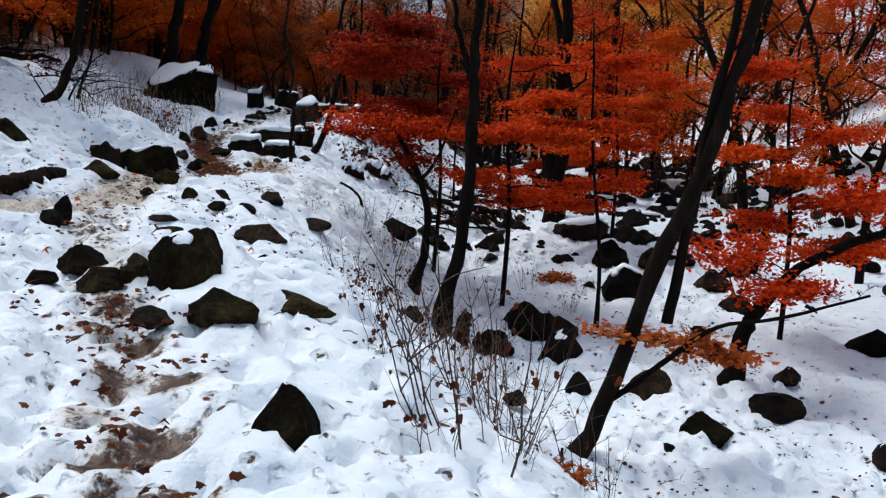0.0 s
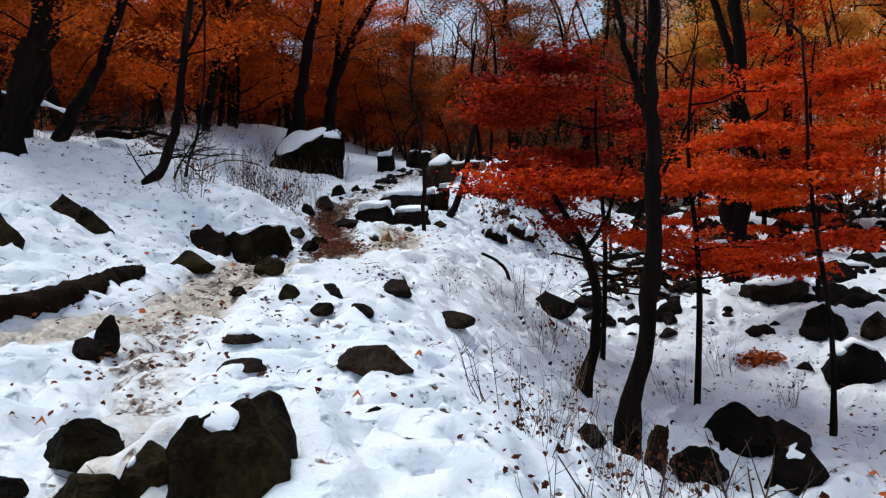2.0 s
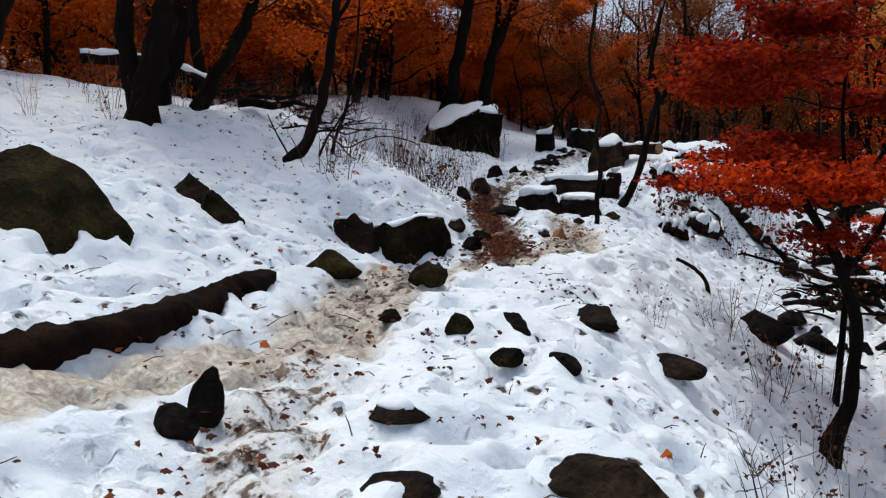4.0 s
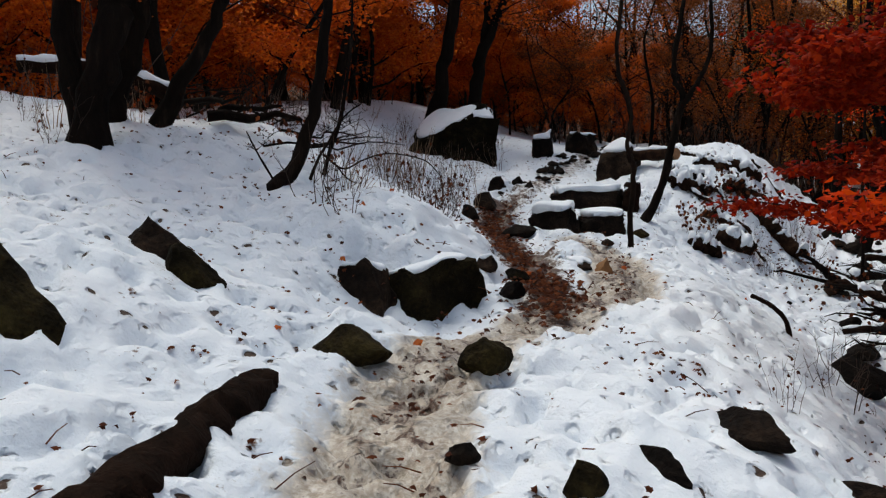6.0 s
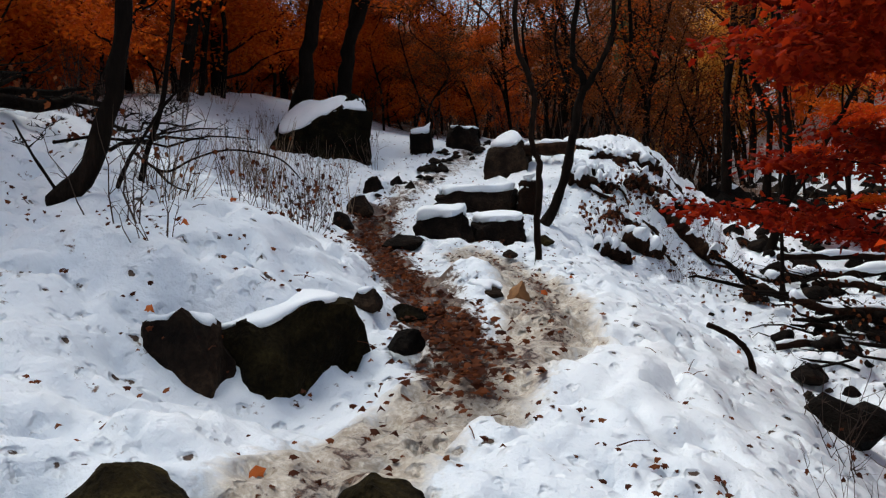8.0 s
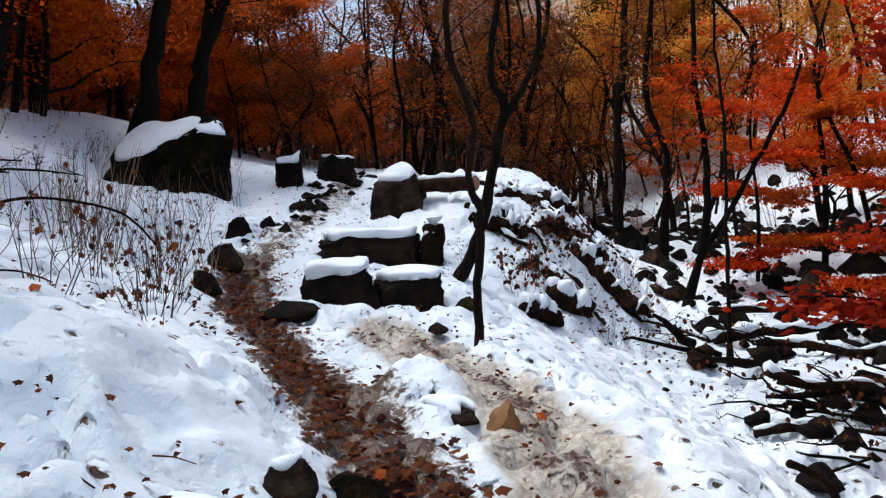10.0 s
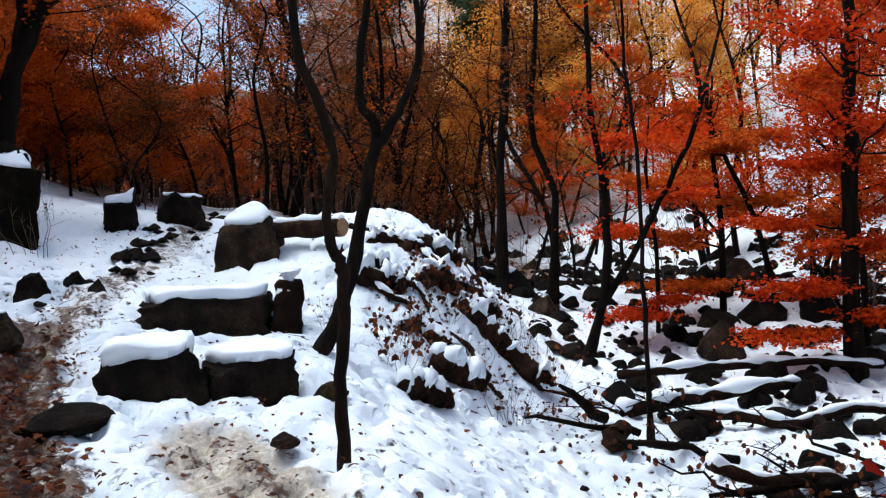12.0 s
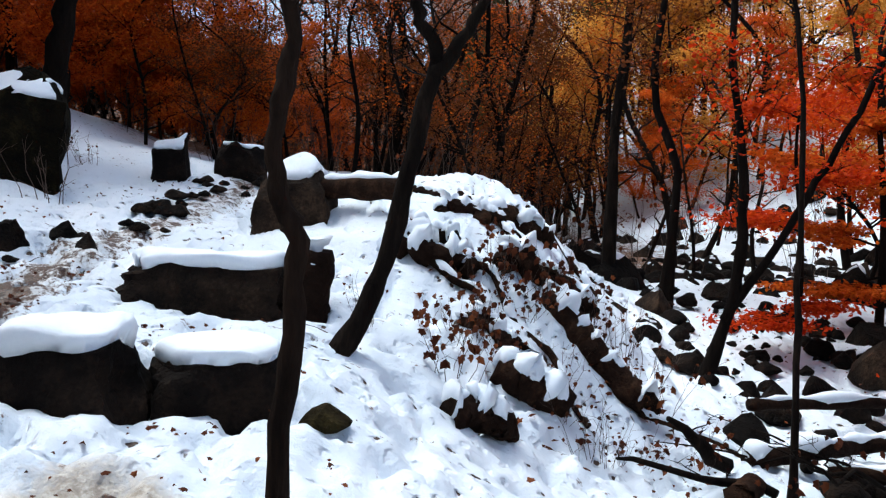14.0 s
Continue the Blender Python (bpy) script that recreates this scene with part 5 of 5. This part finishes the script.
MOUND_LOGS = ((((-2.66, 25.03), (-2.0, 24.83)), 0.1), (((-2.17, 24.96), (-1.31, 25.08)), 0.13), (((-3.12, 24.11), (-2.33, 23.88)), 0.14), (((-2.01, 24.15), (-1.12, 24.3)), 0.15), (((-1.61, 23.93), (-0.67, 23.55)), 0.16), (((-2.12, 22.95), (-1.66, 22.77)), 0.15), (((-2.55, 21.72), (-2.18, 21.95)), 0.13), (((-0.08, 29.27), (0.42, 28.66)), 0.07), (((-2.38, 23.42), (-2.02, 23.23)), 0.1), (((-3.08, 24.57), (-2.51, 24.2)), 0.1))
for i, (ends, r) in enumerate(MOUND_LOGS):   # logs lying down the mound, thick with snow
    (x0, y0), (x1, y1) = ends
    rng = random.Random(150 + i)
    line = [on(x0 + (x1 - x0) * k / 5 + rng.gauss(0, 0.04), y0 + (y1 - y0) * k / 5 + rng.gauss(0, 0.04), r * 0.55 - 0.1 * (k == 0)) for k in range(6)]
    log("fallen_log", line, r, r * 0.8, "dark mossy log lying down the mound under snow", 20 + i, 0.09, ragged=0.2)
rng = random.Random(15)
for i in range(7):                      # thinner branches between them
    x, y = rng.uniform(-2.9, -1.3), rng.uniform(23.8, 26.6)
    ln, a, r = rng.uniform(0.9, 1.9), rng.gauss(-0.85, 0.25), rng.uniform(0.03, 0.06)
    dx, dy = math.cos(a) * ln, math.sin(a) * ln
    line = [on(x + dx * k / 5 + rng.gauss(0, 0.05), y + dy * k / 5 + rng.gauss(0, 0.05), rng.uniform(0.0, 0.1)) for k in range(6)]
    log("fallen_branch", line, r, r * 0.7, "dark snow-covered branch lying on the mound", 30 + i, 0.04, ragged=0.15)
log("tree_stump", (on(-3.75, 22.6, -0.2), on(-3.72, 22.65, 0.15), on(-3.68, 22.7, 0.45)), 0.17, 0.14, "broken dark stump with snow on it", 40, 0.04)
log("tree_stump", (on(0.22, 11.7, -0.2), on(0.28, 11.7, 0.2), on(0.32, 11.7, 0.42)), 0.12, 0.07, "broken brown stump at a tree's foot", 41)
log("fallen_branch", ((-1.52, 16.19, 0.7), (-1.54, 16.15, 0.95), (-1.6, 16.08, 1.2), (-1.75, 15.98, 1.36), (-1.94, 15.91, 1.46)), 0.028, 0.022, "bent dark stick standing out of the snow", 42)
log("fallen_branch", ((-0.27, 20.3, 1.23), (0.23, 20.3, 1.05), (0.9, 20.3, 1.02), (1.19, 20.3, 0.59), (1.55, 20.3, 0.31), (1.99, 20.3, 0.17)), 0.055, 0.045, "dark arched branch lying across the brush", 46, 0.03)
log("fallen_branch", ((-0.51, 20.0, 0.64), (0.1, 20.0, 0.68), (0.74, 20.0, 0.44), (1.21, 20.0, 0.29), (1.75, 20.0, 0.16)), 0.05, 0.04, "thick dark branch lying on the snowy bank", 47, 0.02)
log("fallen_branch", ((-6.25, 14.98, 2.9), (-6.12, 15.2, 2.76), (-5.95, 15.35, 2.86), (-5.78, 15.5, 2.93), (-5.6, 15.6, 2.93), (-5.35, 15.7, 2.86), (-5.2, 15.75, 2.7)), 0.011, 0.005, "thin dark branch arching over the snow", 44)
log("fallen_branch", ((-6.16, 15.1, 2.8), (-6.15, 15.4, 2.66), (-6.12, 15.8, 2.6), (-6.09, 16.21, 2.57), (-6.0, 16.4, 2.5)), 0.009, 0.004, "thin dark twig lying on the snow", 45)
log("fallen_branch", (on(-9.6, 17.2, 0.3), on(-10.3, 16.6, 0.5), on(-11.2, 16.0, 0.4)), 0.12, 0.09, "snow-covered branch behind the trees on the slope", 43, 0.06)


def brush_pile(seed, cx, cy, count, leaves, heading):
    """A tangle of dark fallen branches: each branch a part."""
    rng = random.Random(seed)
    root = new("brush_pile")
    base = Vector(on(cx, cy))
    root.location = base
    for i in range(count):
        x, y = cx + rng.uniform(-0.9, 1.0), cy + rng.uniform(-1.1, 1.0)
        a, ln = rng.gauss(heading, 0.6), rng.uniform(0.6, 1.6)
        p = Vector(on(x, y, rng.uniform(0.0, 0.25))) - base
        e = p + Vector((math.cos(a) * ln, math.sin(a) * ln, rng.uniform(-0.05, 0.45)))
        line = wander(p, e, 5, 0.06, rng)
        r = rng.choice((0.01, 0.014, 0.02, 0.045)) if i else 0.07
        g = Geo()
        g.tube(line, [r, r * 0.95, r * 0.85, r * 0.7, r * 0.55, r * 0.3], 6, 0.05, rng)
        boughs(g, line, r * 0.7, rng, 0.3, 4, 0.4, 0.3, 2)
        part("branch", g, BARK, root)
    g = Geo()
    for _ in range(leaves):
        p = Vector(on(cx + rng.uniform(-1.2, 1.0), cy + rng.uniform(-1.2, 1.1), rng.uniform(0.05, 0.5))) - base
        g.leaf(p, (rng.gauss(0, 0.5), rng.gauss(0, 0.5), -1), (1, rng.gauss(0, 1), 0.2), rng.uniform(0.05, 0.09), True, 0.4)
    part("dead_leaves", g, LEAF_DRY, root)
    return tagged(root, "tangle of dark fallen branches with dead leaves", "branches")


brush_pile(5, 0.85, 19.9, 22, 110, 2.7)
brush_pile(6, -9.9, 16.6, 9, 40, 0.3)
brush_pile(7, -7.9, 16.6, 14, 60, 0.6)
brush_pile(8, 0.3, 22.0, 12, 60, 2.9)


def litter(name, count, spots, material, size, label, seed):
    """Loose leaves lying on the ground."""
    rng = random.Random(seed)
    g = Geo()
    for _ in range(count):
        x, y = spots(rng)
        g.leaf(Vector(on(x, y, rng.uniform(0.0, 0.03))), (rng.gauss(0, 1), rng.gauss(0, 1), rng.gauss(0.05, 0.15)), (rng.gauss(0, 0.25), rng.gauss(0, 0.25), 1), size * rng.uniform(0.5, 1.3), True, rng.uniform(0.0, 0.4))
    return tagged(part(name, g, material), label, "leaves", kind="stuff")


def along(line, wide):
    def pick(rng):
        k = rng.random() * (len(line) - 1)
        a, b, f = line[int(k)], line[int(k) + 1], k % 1
        return a[0] + (b[0] - a[0]) * f + rng.gauss(0, wide), a[1] + (b[1] - a[1]) * f + rng.gauss(0, wide)
    return pick


litter("leaf_litter", 1500, along(LEAF_TRACK[:9], 0.17), LEAF_DRY, 0.068, "wet brown leaves trodden into the trail", 1)
litter("trail_leaves", 300, along(TRAIL[5:], 0.2), LEAF_DRY, 0.045, "scattered brown leaves on the slushy trail", 2)
litter("bank_leaves", 240, lambda r: (r.uniform(-1.0, 5.0), r.uniform(5.5, 16)), LEAF_DRY, 0.05, "fallen brown leaves scattered over the bank", 3)
litter("mound_leaves", 150, lambda r: (r.gauss(-1.5, 0.6), r.gauss(23.7, 0.8)), LEAF_DRY, 0.085, "brown leaves caught on the snowy mound", 4)
litter("boulder_leaves", 70, lambda r: (r.gauss(-1.75, 0.25), r.gauss(5.6, 0.3)), LEAF_DRY, 0.06, "reddish leaves round the mossy boulder", 5)
litter("footprint_leaves", 90, lambda r: (lambda p: (p[0] + r.gauss(0, 0.1), p[1] + r.gauss(0, 0.09)))(r.choice(FOOT_PATCHES)), LEAF_DRY, 0.055, "reddish leaves showing in trodden footprints", 6)
rng = random.Random(9)
for x, y in ((-1.55, 7.6), (-1.5, 8.9), (-2.9, 6.9), (-3.9, 7.2), (-3.7, 9.3), (-4.9, 11.4), (-4.1, 15.1), (-3.2, 16.1), (-3.0, 17.3), (-5.3, 13.4), (-5.4, 14.0), (-1.9, 17.9), (-3.4, 6.6), (-2.2, 6.6), (-4.2, 12.0), (-5.6, 15.2), (-1.2, 18.6)):
    g = Geo()
    g.leaf((0, 0, 0.015), (math.cos(x * 9), math.sin(x * 9), 0.25), (0, 0.3, 1), 0.075, True, 0.45)
    ob = part("fallen_leaf", g, LEAF_TAN)
    ob.location = on(x, y, 0.015)
    tagged(ob, "curled orange-brown oak leaf lying on snow", "leaf", "single leaves on the snow")


# low sprays of tan leaves over the stream bed
def leaf_spray(x, y, z, length, heading, material, seed, label):
    rng = random.Random(seed)
    root = new("leafy_twig")
    root.location = (x, y, z)
    b, lv = Geo(), Geo()
    line = wander((0, 0, 0), (math.cos(heading) * length, math.sin(heading) * length, -0.1 * length), 6, 0.03, rng)
    b.tube(line, [0.012, 0.011, 0.009, 0.008, 0.006, 0.004, 0.002], 5, cap=False)
    tips = []
    boughs(b, line, 0.01, rng, 0.25, 9, length * 0.4, 0.1, 1, tips)
    foliage(lv, tips, rng, 14, 0.075, 0.5, 0.07, True)
    part("twig", b, BARK, root)
    part("leaves", lv, material, root)
    return tagged(root, label, "branch")


leaf_spray(1.35, 8.6, 0.15, 1.1, 0.1, LEAF_TAN, 1, "twig with dry orange leaves beside a leaning tree")
leaf_spray(2.2, 8.4, 0.05, 0.7, 0.2, LEAF_TAN, 2, "twig with dry orange leaves beside a leaning tree")
leaf_spray(1.7, 15.4, 0.0, 0.6, 0.4, LEAF_TAN, 3, "twig with dry orange leaves in the stream bed")
leaf_spray(1.0, 7.2, -0.55, 0.6, -1.8, LEAF_TAN, 4, "drooping twig with dry tan leaves on the bank")


def specks(seed, count):
    """Bits of bark, stalk and leaf that lie all over the snow."""
    rng = random.Random(seed)
    g = Geo()
    while count > 0:
        x, y = rng.uniform(-9, 4.5), rng.uniform(2.5, 30)
        if rng.random() < 0.4:               # caught in the small holes
            x, y = rng.choice(DENTS)[:2]
            x, y = x + rng.gauss(0, 0.03), y + rng.gauss(0, 0.03)
        clean = -3.2 < x < 0.2 and 14.5 < y < 22.3 or (x > -1.2 and y < 5.5)
        if noise.noise((x * 0.9, y * 0.9, 3.0)) + rng.gauss(0, 0.25) < 0.0 or (clean and rng.random() < 0.9):
            continue
        count -= 1
        p, a = Vector(on(x, y, rng.uniform(-0.01, 0.03))), rng.uniform(0, 6.283)
        if rng.random() < 0.88:
            g.leaf(p, (math.cos(a), math.sin(a), rng.uniform(-0.2, 0.6)), (rng.gauss(0, 0.6), rng.gauss(0, 0.6), 1), rng.uniform(0.016, 0.048), True, 0.3)
        else:
            e = p + Vector((math.cos(a), math.sin(a), rng.uniform(-0.1, 0.5))) * rng.uniform(0.03, 0.2)
            g.tube([p, p.lerp(e, 0.5) + Vector((0, 0, 0.01)), e], [0.004, 0.003, 0.002], 3, cap=False)
    return tagged(part("forest_debris", g, LEAF_DRY), "dark bits of leaf and twig scattered over snow", "debris", kind="stuff")


specks(3, 5600)
